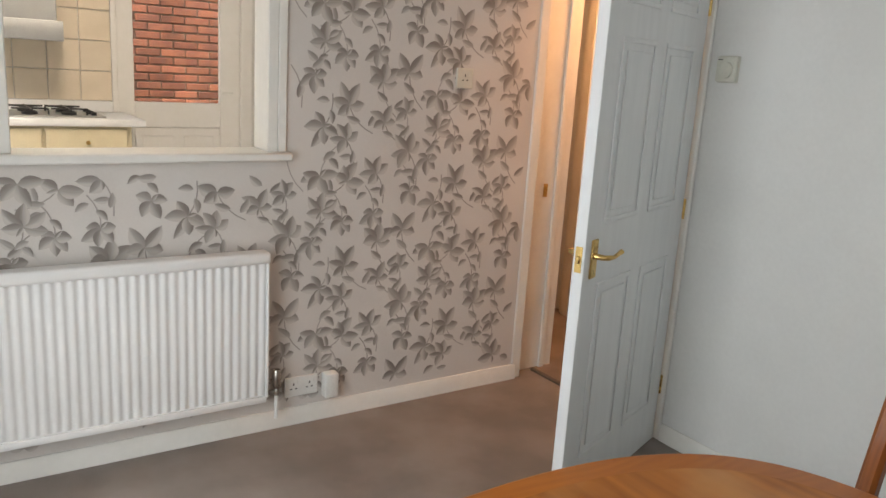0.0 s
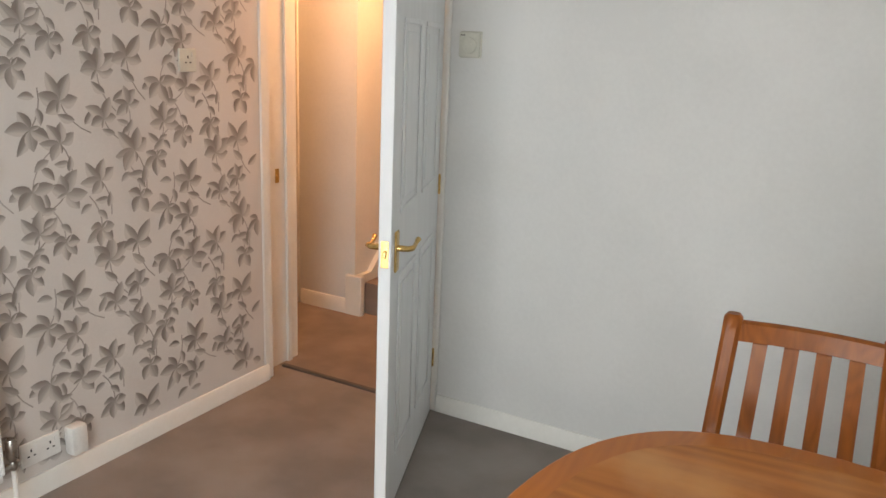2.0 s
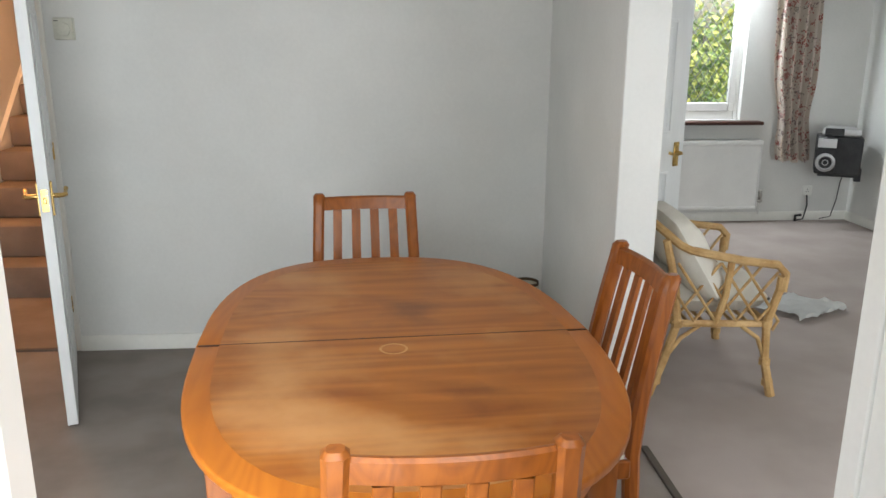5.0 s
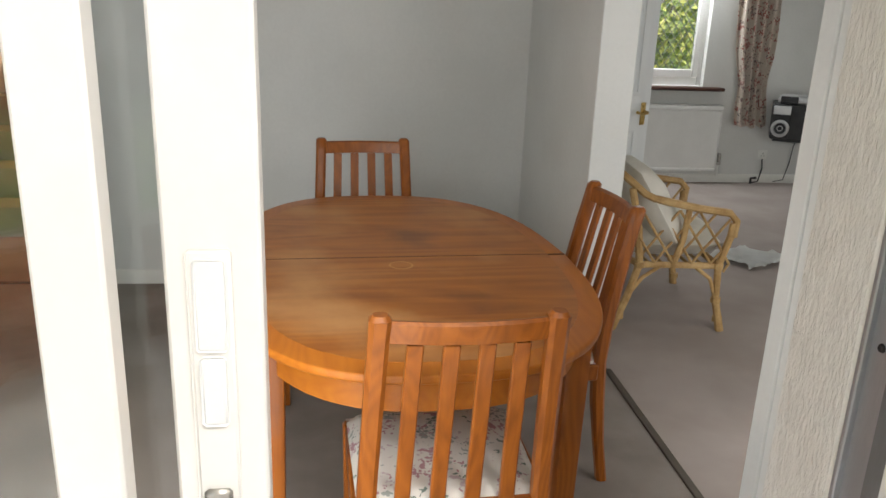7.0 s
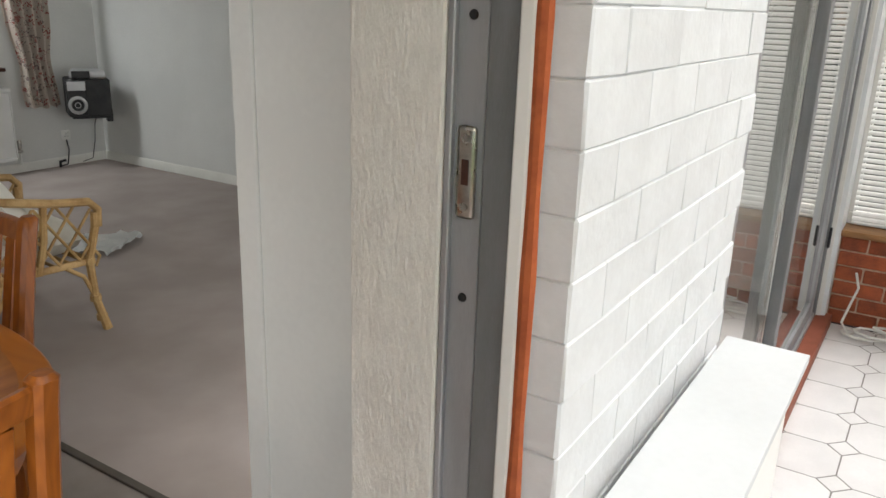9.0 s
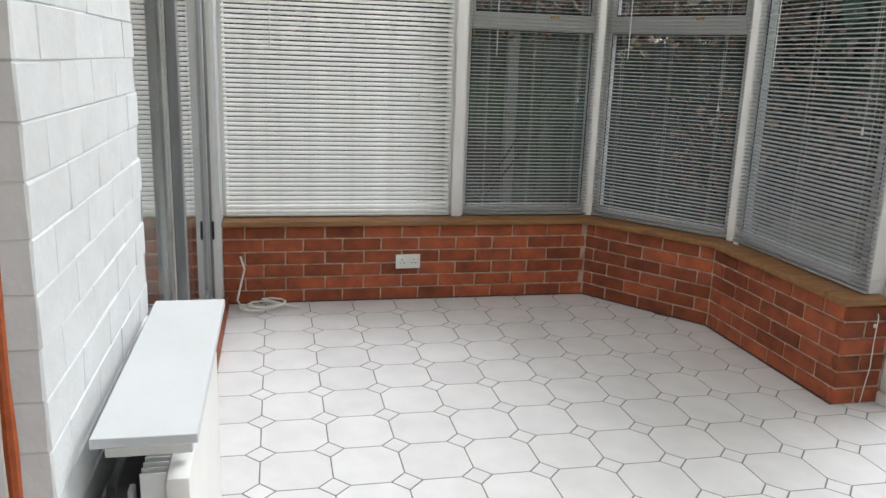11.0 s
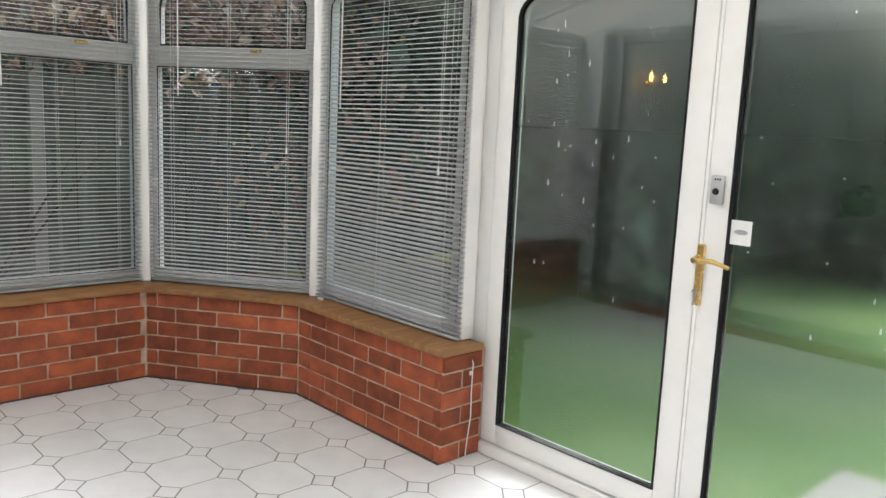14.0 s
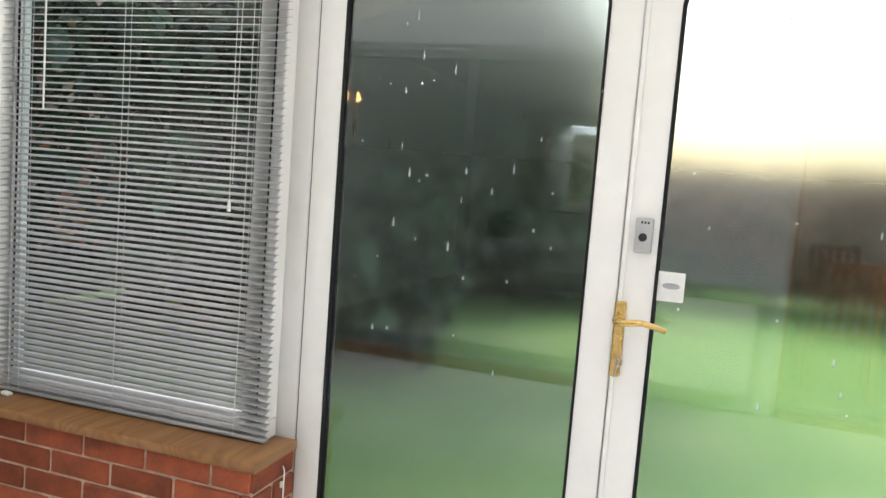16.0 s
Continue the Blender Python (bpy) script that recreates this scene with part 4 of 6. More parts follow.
def half(pts, sgn, gap=0.0022, inset=0.0):
    out = [(x, y) for x, y in pts if y * sgn > gap]
    xs = max(abs(x) for x, y in pts)
    if sgn > 0:
        return [(xs, gap)] + sorted(out, key=lambda p: math.atan2(p[1], p[0])) + [(-xs, gap)]
    return [(-xs, -gap)] + sorted(out, key=lambda p: math.atan2(p[1], p[0])) + [(xs, -gap)]


TBL = pose(-0.205, 0.916, 0, 0, 0, 3.0)
tb = thing("dining_table", "oval extending teak dining table with a worn, ring-marked top", "table", TBL)
def skewed(pts):
    """The far leaf sits a little askew on its runners."""
    return [(x - 0.028 * max(0, y) / 0.8, y) for x, y in pts]


rim, core = skewed(oval(0.515, 0.80, 2.62)), skewed(oval(0.455, 0.735, 2.62))
for sgn in (1, -1):
    part("tabletop", prism(half(rim, sgn), 0.727, 0.75, bev=0.007, seg=3), TEAK_EDGE, tb, "orange-brown teak edge band")
    part("veneer", prism(half(core, sgn), 0.749, 0.7507), TEAK, tb, "worn straight-grained teak veneer")
part("leaf_joint", bx(-0.512, 0.512, -0.0022, 0.0022, 0.735, 0.7512), DARKW, tb, "dark joint between the two leaves")
bm = bmesh.new()
o1, o2 = oval(0.465, 0.745), oval(0.445, 0.725)
rows_ = [[bm.verts.new((x, y, z)) for x, y in o] for o, z in ((o1, 0.715), (o1, 0.635), (o2, 0.635), (o2, 0.715))]
for a, b in zip(rows_, rows_[1:] + rows_[:1]):
    for k in range(72):
        bm.faces.new((a[k], a[(k + 1) % 72], b[(k + 1) % 72], b[k]))
bmesh.ops.recalc_face_normals(bm, faces=bm.faces[:])
part("apron", bm, TEAK_EDGE, tb)
part("underframe", prism(oval(0.49, 0.77), 0.713, 0.727, bev=0.004), TEAK_EDGE, tb)
for x in (-0.385, 0.385):
    for y in (-0.50, 0.50):
        bm = bx(x - 0.035, x + 0.035, y - 0.035, y + 0.035, 0, 0.715, 0.008, seg=2)
        for v in bm.verts:
            if v.co.z < 0.1:
                v.co.x, v.co.y = x + (v.co.x - x) * 0.68, y + (v.co.y - y) * 0.68
        part("leg", bm, CHAIRW, tb)
bm = bmesh.new()
seg = 40
ro = [bm.verts.new((0.036 * math.cos(k * 2 * math.pi / seg) - 0.018, 0.036 * math.sin(k * 2 * math.pi / seg) - 0.08, 0.7509)) for k in range(seg)]
ri = [bm.verts.new((0.030 * math.cos(k * 2 * math.pi / seg) - 0.018, 0.030 * math.sin(k * 2 * math.pi / seg) - 0.08, 0.7509)) for k in range(seg)]
for k in range(seg):
    bm.faces.new((ro[k], ro[(k + 1) % seg], ri[(k + 1) % seg], ri[k]))
part("heat_ring", bm, STAIN, tb, "pale heat ring left by a cup")


def dining_chair(m, label):
    """Back at y = 0, facing +y; 0.94 m high."""
    c = thing("dining_chair", label, "chair", m, "chairs round the dining table")
    w = 0.176

    def back(z):
        s = max(0, (z - 0.44) / 0.5)
        return 0.085 - 0.085 * s ** 1.35 if z > 0.44 else 0.085 - 0.05 * ((0.44 - z) / 0.44) ** 1.6

    def wide(z):
        return w + 0.02 * max(0, 1 - (z - 0.44) / 0.5) if z > 0.44 else w + 0.02

    for s in (-1, 1):
        bm = bmesh.new()
        zs = [0, 0.15, 0.3, 0.44, 0.56, 0.68, 0.80, 0.90, 0.935, 0.945]
        rings = []
        for z in zs:
            k = 0.021 if z < 0.93 else (0.022 if z < 0.94 else 0.014)
            if z < 0.2:
                k = 0.017
            y, x = back(z), s * wide(z)
            rings.append([bm.verts.new((x + a * k, y + b * k, z)) for a, b in ((-1, -0.55), (-0.55, -1), (0.55, -1), (1, -0.55), (1, 0.55), (0.55, 1), (-0.55, 1), (-1, 0.55))])
        for a, b in zip(rings, rings[1:]):
            for k in range(8):
                bm.faces.new((a[k], a[(k + 1) % 8], b[(k + 1) % 8], b[k]))
        bm.faces.new(rings[0][::-1])
        bm.faces.new(rings[-1])
        part("back_post", bm, CHAIRW, c)
    # curved top rail
    bm = bmesh.new()
    rings = []
    for k in range(13):
        u = k / 12 * 2 - 1
        x = u * (w - 0.016)
        y = -0.018 * (1 - u * u)
        rings.append([bm.verts.new((x, y + back(z) + d, z)) for d, z in ((-0.011, 0.882), (0.011, 0.882), (0.011, 0.925), (0.004, 0.931), (-0.004, 0.931), (-0.011, 0.925))])
    for a, b in zip(rings, rings[1:]):
        for k in range(6):
            bm.faces.new((a[k], a[(k + 1) % 6], b[(k + 1) % 6], b[k]))
    bm.faces.new(rings[0][::-1])
    bm.faces.new(rings[-1])
    bmesh.ops.recalc_face_normals(bm, faces=bm.faces[:])
    part("top_rail", bm, CHAIRW, c)
    for i in range(4):
        u = (i - 1.5) / 2.5
        bm = bmesh.new()
        rings = []
        for z in (0.45, 0.54, 0.63, 0.72, 0.80, 0.878):
            x, y = u * (wide(z)), back(z) - 0.017 * (1 - u * u) * min(1, (z - 0.40) / 0.3)
            rings.append([bm.verts.new((x + a, y + b, z)) for a, b in ((-0.017, -0.005), (-0.014, -0.008), (0.014, -0.008), (0.017, -0.005), (0.017, 0.006), (-0.017, 0.006))])
        for a, b in zip(rings, rings[1:]):
            for k in range(6):
                bm.faces.new((a[k], a[(k + 1) % 6], b[(k + 1) % 6], b[k]))
        bmesh.ops.recalc_face_normals(bm, faces=bm.faces[:])
        part("back_slat", bm, CHAIRW, c)
    part("rear_rail", bx(-w - 0.01, w + 0.01, 0.075, 0.098, 0.395, 0.455, 0.004), CHAIRW, c)
    part("front_rail", bx(-0.21, 0.21, 0.455, 0.477, 0.385, 0.44, 0.004), CHAIRW, c)
    for s in (-1, 1):
        part("side_rail", bx(s * 0.214 - 0.011, s * 0.214 + 0.011, 0.095, 0.46, 0.385, 0.44, 0.004), CHAIRW, c)
        bm = bx(s * 0.212 - 0.019, s * 0.212 + 0.019, 0.445, 0.483, 0, 0.44, 0.005)
        for v in bm.verts:
            if v.co.z < 0.1:
                v.co.x = s * 0.212 + (v.co.x - s * 0.212) * 0.75
        part("front_leg", bm, CHAIRW, c)

    def pad(u, v):
        x, y = (u - 0.5) * 2, (v - 0.5) * 2
        e = (1 - abs(x) ** 5) * (1 - abs(y) ** 5)
        return Vector((x * (0.222 - 0.01 * (1 - v)), 0.285 + y * 0.205, 0.44 + 0.045 * e ** 0.45))

    bm = grid(pad, 16, 16)
    bx(-0.21, 0.21, 0.085, 0.485, 0.43, 0.445, 0.003, bm)
    part("seat_pad", bm, SEATF, c, "padded seat in faded floral cloth")
    return c


first = dining_chair(pose(-0.144, 0.022, 0, 0, 0, 2) @ Matrix.Diagonal((1, 1, 0.985, 1)), "golden teak slat-back dining chair with a floral padded seat")
copy_thing(first, pose(-0.304, 2.0, 0, 0, 0, 183))
copy_thing(first, pose(0.483, 1.020, 0, 0, 0, 94))

# lamp, glass jar and cable in the corner behind the table
la = thing("table_lamp", "small lamp with cream drum shade standing on the floor", "lamp", pose(0.44, 2.50, 0))
part("base", lathe([(0, 0), (0.06, 0), (0.06, 0.015), (0.025, 0.03), (0.03, 0.09), (0.045, 0.13), (0.02, 0.19), (0.008, 0.22), (0.008, 0.30), (0, 0.30)]), SHADE, la)
sd = part("shade", lathe([(0.075, 0.26), (0.062, 0.40), (0.060, 0.40), (0.073, 0.26), (0.075, 0.26)], seg=28), SHADE, la, "cream fabric drum shade")
part("braid", lathe([(0.0635, 0.388), (0.0625, 0.402), (0.0595, 0.402), (0.0605, 0.388)], seg=28), TRIMB, sd, "brown braid trim")
part("braid", lathe([(0.0715, 0.305), (0.0705, 0.316), (0.068, 0.316), (0.069, 0.305)], seg=28), TRIMB, sd, "brown braid trim")
part("spider", tube([(-0.06, 0, 0.385), (0, 0, 0.37), (0.06, 0, 0.385)], 0.002, tube([(0, 0, 0.30), (0, 0, 0.385)], 0.006)), BRASS, la)
jar = solo("glass_jar", lathe([(0, 0.004), (0.07, 0.004), (0.085, 0.05), (0.085, 0.22), (0.05, 0.27), (0.05, 0.30), (0.046, 0.30), (0.046, 0.268), (0.08, 0.215), (0.08, 0.05), (0.066, 0.01), (0, 0.01)], seg=24), CLEAR, "clear glass jar on the carpet beside the lamp", "jar", m=pose(0.46, 2.66, 0))
pts = [(0.30 + 0.07 * math.cos(a), 2.70 + 0.01 * math.sin(2 * a), 0.20 + 0.13 * math.sin(a)) for a in [math.pi * k / 12 for k in range(13)]]
solo("lamp_cable", tube([(0.38, 2.62, 0.01)] + [(0.38, 2.66, 0.05)] + pts + [(0.22, 2.72, 0.02)], 0.003, seg=6), CORD, "pale lamp cable looping up off the carpet", "cable")
# ---- lounge ----
wn = thing("window_1", "white upvc window with diamond leaded glass over a dark sill", "window", kind="structure")
for nm, b in (("frame_post", (2.76, 2.80, LN + 0.06, LN + 0.13, 0.87, 2.1)), ("frame_post", (1.5, 1.58, LN + 0.06, LN + 0.13, 0.87, 2.1)), ("mullion", (2.11, 2.19, LN + 0.06, LN + 0.13, 0.87, 2.1)), ("frame_rail", (1.58, 2.76, LN + 0.06, LN + 0.13, 0.87, 0.94)), ("frame_rail", (1.58, 2.76, LN + 0.06, LN + 0.13, 2.03, 2.1)), ("casement_stile", (2.705, 2.76, LN + 0.045, LN + 0.10, 0.94, 2.03)), ("casement_stile", (2.19, 2.26, LN + 0.045, LN + 0.10, 0.94, 2.03)), ("casement_rail", (2.26, 2.705, LN + 0.045, LN + 0.10, 0.94, 1.01)), ("casement_rail", (2.26, 2.705, LN + 0.045, LN + 0.10, 1.96, 2.03))):
    strip(nm, b, UPVC, wn, 0.006)
strip("window_sill", (1.42, 2.97, LN - 0.10, LN + 0.06, 0.835, 0.865), DARKW, wn, 0.006, "dark stained timber sill")
strip("sill_board", (1.52, 2.79, LN + 0.0, LN + 0.06, 0.865, 0.872), UPVC, wn, 0.002)
for x0, x1 in ((1.58, 2.11), (2.26, 2.705)):
    p = part("pane", bx(x0, x1, LN + 0.075, LN + 0.082, 0.94, 2.03), CLEAR, wn)
    p.visible_shadow = False
    bm = None
    z0, z1, w = 1.0, 1.98, x1 - x0
    for s in (1, -1):
        k = -12
        while k < 24:
            za = z0 + k * 0.105
            pts = []
            for u in (0, 1):
                pts.append((x0 + (u if s > 0 else 1 - u) * w, za + u * w * 1.45))
            (ax, az), (cx, cz) = pts
            lo, hi = max(0, (0.95 - az) / (cz - az)), min(1, (2.02 - az) / (cz - az))
            if hi > lo:
                bm = tube([(ax + (cx - ax) * lo, LN + 0.072, az + (cz - az) * lo), (ax + (cx - ax) * hi, LN + 0.072, az + (cz - az) * hi)], 0.0035, bm, 4)
            k += 1
    part("leading", bm, ALU_D, wn, "diamond lead cames")


def curtain(x0, x1, x0b, x1b, z0, z1, y):
    def fn(u, v):
        a, b = x0b + (x0 - x0b) * v ** 0.7, x1b + (x1 - x1b) * v ** 0.7
        pinch = 1 - 0.25 * math.exp(-((v - 0.22) / 0.12) ** 2)
        m = (a + b) / 2
        return Vector((m + (a - m + (b - a) * u) * pinch, y + 0.035 * math.sin(u * math.pi * 9 + 0.6 * math.sin(v * 5)) * (0.7 + 0.3 * v), z0 + (z1 - z0) * v + 0.012 * math.sin(u * 20) * (1 - v)))
    own = grid(fn, 90, 24)
    ex = bmesh.ops.solidify(own, geom=own.faces[:], thickness=0.003)
    return own


cu = thing("curtain", "faded floral cotton curtain hanging beside the leaded window", "curtain")
part("drape", curtain(2.94, 3.36, 3.10, 3.40, 0.53, 2.2, LN - 0.10), CURTAIN, cu, "gathered floral cloth in brick red and grey")
part("pole", tube([(1.4, LN - 0.1, 2.22), (3.5, LN - 0.1, 2.22)], 0.012), DARKW, cu)
part("pole_bracket", tube([(3.45, LN, 2.22), (3.45, LN - 0.1, 2.22)], 0.01), DARKW, cu)

sp = thing("stereo_speaker", "black and silver stereo on a wall bracket in the corner", "stereo", pose(3.52, 5.16, 0.44, 0, 0, -28))
part("cabinet", bx(-0.15, 0.19, -0.13, 0.17, 0.02, 0.33, 0.012), BLACK, sp)
part("front_panel", bx(-0.15, 0.0, -0.15, -0.13, 0.03, 0.32, 0.008), BLACK, sp)
part("control_strip", bx(-0.145, -0.005, -0.156, -0.15, 0.24, 0.315, 0.004), SILVER, sp, "silver control strip")
part("speaker_ring", lathe([(0.075, 0), (0.075, 0.012), (0.055, 0.018), (0.05, 0.006), (0, 0.004)], seg=28), SILVER, sp, "round silver speaker surround", pose(-0.075, -0.15, 0.12, 90, 0, 0))
part("speaker_cone", lathe([(0.048, 0.010), (0.02, 0.004), (0, 0.012)], seg=24), BLACK, sp, at=pose(-0.075, -0.15, 0.12, 90, 0, 0))
part("cd_lid", prism([(-0.12, -0.12), (0.16, -0.12), (0.12, 0.12), (-0.08, 0.12)], 0.33, 0.40, bev=0.02, seg=3), SILVER, sp, "sloping silver lid")
part("display", bx(-0.10, 0.04, -0.128, -0.115, 0.335, 0.395, 0.004), BLACK, sp)
part("bracket_arm", bx(-0.12, 0.16, -0.1, 0.16, 0.0, 0.02, 0.003), BLACK, sp)
part("bracket_plate", bx(0.17, 0.22, 0.1, 0.2, -0.06, 0.05, 0.003), BLACK, sp)
solo("speaker_cable", tube([(3.68, 5.25, 0.45), (3.72, 5.36, 0.35), (3.73, 5.40, 0.18), (3.70, 5.41, 0.03), (3.6, 5.405, 0.012)], 0.004, seg=6), BLACK, "thin black cable hanging from the stereo", "cable")
solo("plug_lead", tube([(3.47, LN - 0.01, 0.22), (3.46, LN - 0.05, 0.14), (3.43, LN - 0.06, 0.02), (3.36, LN - 0.07, 0.012)], 0.006, seg=6), BLACK, "black plug lead on the carpet by the skirting", "cable")
vp = thing("pipe_valve", "dark radiator pipe valve beside the skirting", "valve", pose(3.36, LN - 0.06, 0))
part("body", tube([(0, 0, 0), (0, 0, 0.05), (0.05, 0, 0.055)], 0.012), BLACK, vp)

wl = thing("wall_lamp", "brass wall lamp with two lit warm bulbs in the lounge", "lamp", pose(LE, 0.45, 1.80))
part("rose", lathe([(0, 0), (0.05, 0), (0.045, 0.015), (0, 0.02)], seg=18), BRASS, wl, at=pose(0, 0, 0, 0, -90, 0))
GLOWB = bpy.data.materials.new("warm_bulb")
GLOWB.use_nodes = True
gb = GLOWB.node_tree.nodes["Principled BSDF"]
gb.inputs["Emission Color"].default_value, gb.inputs["Emission Strength"].default_value = (1, 0.5, 0.15, 1), 14
for s in (-1, 1):
    part("arm", tube([(-0.02, 0, 0), (-0.09, s * 0.06, -0.02), (-0.12, s * 0.11, 0.03)], 0.006), BRASS, wl)
    part("bulb", lathe([(0.006, 0.03), (0.016, 0.05), (0.019, 0.075), (0.012, 0.105), (0, 0.13)], seg=14, centre=(-0.12, s * 0.11, 0)), GLOWB, wl, "lit candle bulb")


def rattan_chair(m):
    """Faces +x: back at x = 0, front legs at x = 0.5, arms along y = 0 and 0.62."""
    c = thing("rattan_armchair", "cane tub armchair with lattice sides, cream cushions and a brown throw", "armchair", m)
    W = 0.60
    for y in (0.0, W):
        s = 1 if y else -1
        part("front_leg", tube([(0.47, y + s * 0.02, 0), (0.44, y, 0.14), (0.43, y, 0.30), (0.46, y + s * 0.015, 0.44), (0.46, y + s * 0.02, 0.50)], [0.02, 0.017, 0.017, 0.017, 0.016]), RATTAN, c)
        part("rear_leg", tube([(-0.03, y + s * 0.01, 0), (0.03, y, 0.15), (0.07, y, 0.30), (0.05, y, 0.46), (0.0, y + s * 0.01, 0.64)], [0.021, 0.018, 0.018, 0.017, 0.016]), RATTAN, c)
        part("leg_brace", tube([(0.44, y, 0.14), (0.40, y, 0.24), (0.33, y, 0.29)], 0.009), RATTAN, c)
        part("leg_brace", tube([(0.03, y, 0.15), (0.09, y, 0.24), (0.16, y, 0.29)], 0.009), RATTAN, c)
        part("arm_post", tube([(0.22, y, 0.29), (0.25, y + s * 0.01, 0.42), (0.26, y + s * 0.015, 0.555)], 0.015), RATTAN, c)
        bm = None
        for k in range(6):
            x = 0.05 + 0.085 * k
            bm = tube([(x, y, 0.31), (min(0.45, x + 0.17), y + s * 0.012, 0.31 + min(0.24, 0.24 * (min(0.45, x + 0.17) - x) / 0.17))], 0.006, bm, 6)
            bm = tube([(x, y + s * 0.006, 0.31), (max(0.05, x - 0.17), y + s * 0.016, 0.31 + 0.24 * (x - max(0.05, x - 0.17)) / 0.17)], 0.006, bm, 6)
        part("side_lattice", bm, RATTAN, c, "crossed cane lattice")
        for x, z in ((0.44, 0.14), (0.46, 0.05), (0.0, 0.06), (0.43, 0.30), (0.07, 0.30)):
            part("binding", tube([(x, y, z - 0.012), (x, y, z + 0.012)], 0.0235), RATTAN, c, "wound cane binding")
    hoop = []
    for k in range(25):
        t = math.pi * k / 24
        x = 0.08 - 0.20 * math.sin(t) if 0 < k < 24 else 0.10
        hoop.append((x, W / 2 - (W / 2 + 0.02) * math.cos(t), 0.60 + 0.16 * math.sin(t)))
    hoop = [(0.47, -0.02, 0.44), (0.475, -0.02, 0.51), (0.44, -0.02, 0.545), (0.30, -0.02, 0.562)] + hoop + [(0.30, W + 0.02, 0.562), (0.44, W + 0.02, 0.545), (0.475, W + 0.02, 0.51), (0.47, W + 0.02, 0.44)]
    part("arm_hoop", tube(hoop, 0.017), RATTAN, c, "bent cane arm and back hoop")
    part("seat_hoop", tube([(0.43, 0, 0.30), (0.43, W, 0.30), (0.07, W, 0.30), (-0.02, W / 2, 0.30), (0.07, 0, 0.30)], 0.016, closed=True), RATTAN, c)
    bm = None
    for k in range(9):
        y = 0.04 + (W - 0.08) * k / 8
        bm = tube([(0.03, y, 0.31), (-0.06 - 0.05 * math.sin(math.pi * k / 8), y, 0.60 + 0.13 * math.sin(math.pi * k / 8))], 0.007, bm, 6)
    part("back_canes", bm, RATTAN, c)
    for k in range(7):
        part("seat_cane", tube([(0.06 + 0.06 * k, 0.0, 0.30), (0.06 + 0.06 * k, W, 0.30)], 0.007, None, 6), RATTAN, c)
    return c


def cushion(name, label, m, a, b, h, mat=LINEN, seed=0):
    own = bmesh.new()
    for s in (1, -1):
        def fn(u, v):
            x, y = 2 * u - 1, 2 * v - 1
            e = max(0, (1 - x ** 4) * (1 - y ** 4)) ** 0.5
            q = noise.noise(Vector((x * 2 + seed, y * 2, s))) * 0.14
            return Vector((x * a * (1 - 0.06 * y * y), y * b * (1 - 0.06 * x * x), s * h * e * (1 + q)))
        own = grid(fn, 14, 14, own)
    bmesh.ops.remove_doubles(own, verts=own.verts[:], dist=0.0005)
    bmesh.ops.recalc_face_normals(own, faces=own.faces[:])
    return solo(name, own, mat, label, "cushion", m=m)


RC = pose(0.95, 2.08, 0, 0, 0, -4) @ Matrix.Diagonal((1.08, 1.08, 1.1, 1))
rattan_chair(RC)
cushion("seat_cushion", "plump cream seat cushion on the cane armchair", RC @ pose(0.22, 0.30, 0.385), 0.25, 0.28, 0.08)
cushion("back_cushion", "cream pillow leaning in the cane armchair", RC @ pose(0.13, 0.22, 0.545, 0, 58, 0), 0.20, 0.25, 0.085, LINEN, 3)


def throw(u, v):
    x = 0.0 + 0.36 * u
    y = 0.20 + 0.34 * v
    z = 0.70 - 0.26 * u ** 0.7 + 0.03 * noise.noise(Vector((u * 6, v * 6, 0))) + 0.02 * math.sin(v * 14 + u * 4)
    return Vector((x, y, z))


own = grid(throw, 24, 24)
bmesh.ops.solidify(own, geom=own.faces[:], thickness=0.012)
solo("throw_blanket", own, THROW, "crumpled brown throw over the cane armchair", "blanket", m=RC)


def mat_fn(u, v):
    w = 0.16 + 0.03 * math.sin(v * 9)
    return Vector((0.42 * u + 0.05 * math.sin(v * 5), (v - 0.5) * 2 * w, 0.03 + 0.03 * noise.noise(Vector((u * 7, v * 7, 2)))))


own = grid(mat_fn, 16, 12)
bmesh.ops.solidify(own, geom=own.faces[:], thickness=0.01)
solo("white_cloth", own, CLOTHW, "crumpled white cloth lying on the lounge carpet", "cloth", m=pose(1.98, 3.02, 0.0, 0, 0, 25))

# ---- patio doors between house and conservatory ----
QS = solo("trim_patio_sill", bx(-1.62, 0.265, YO - 0.03, YO + 0.12, 0.0, 0.05, 0.004), QUARRY, kind="structure")
solo("trim_lounge_patio_sill", bx(1.235, 3.56, YO - 0.03, YO + 0.12, 0.0, 0.06, 0.004), QUARRY, kind="structure")
PX, PY = 0.05, 0.032                    # the jamb's place in the opening
pd = thing("door_patio", "sliding patio door pushed half open on a grey aluminium frame", "door", kind="structure")
strip("inner_reveal", (0.225 + PX, 0.2645 + PX, YS - 0.145 + PY, YS + 0.002 + PY, 0, 2.1), REVEAL, pd, 0.004, "textured papered reveal")
strip("lock_channel", (0.236 + PX, 0.262 + PX, -0.584 + PY, -0.531 + PY, 0.05, 2.1), ALU, pd, 0.003, "aluminium lock channel")
strip("channel_lip", (0.226 + PX, 0.238 + PX, -0.542 + PY, -0.532 + PY, 0.05, 2.1), ALU, pd, 0.002)
strip("frame_post", (0.230 + PX, 0.262 + PX, -0.632 + PY, -0.586 + PY, 0.05, 2.1), ALU_D, pd, 0.002, "grey aluminium post")
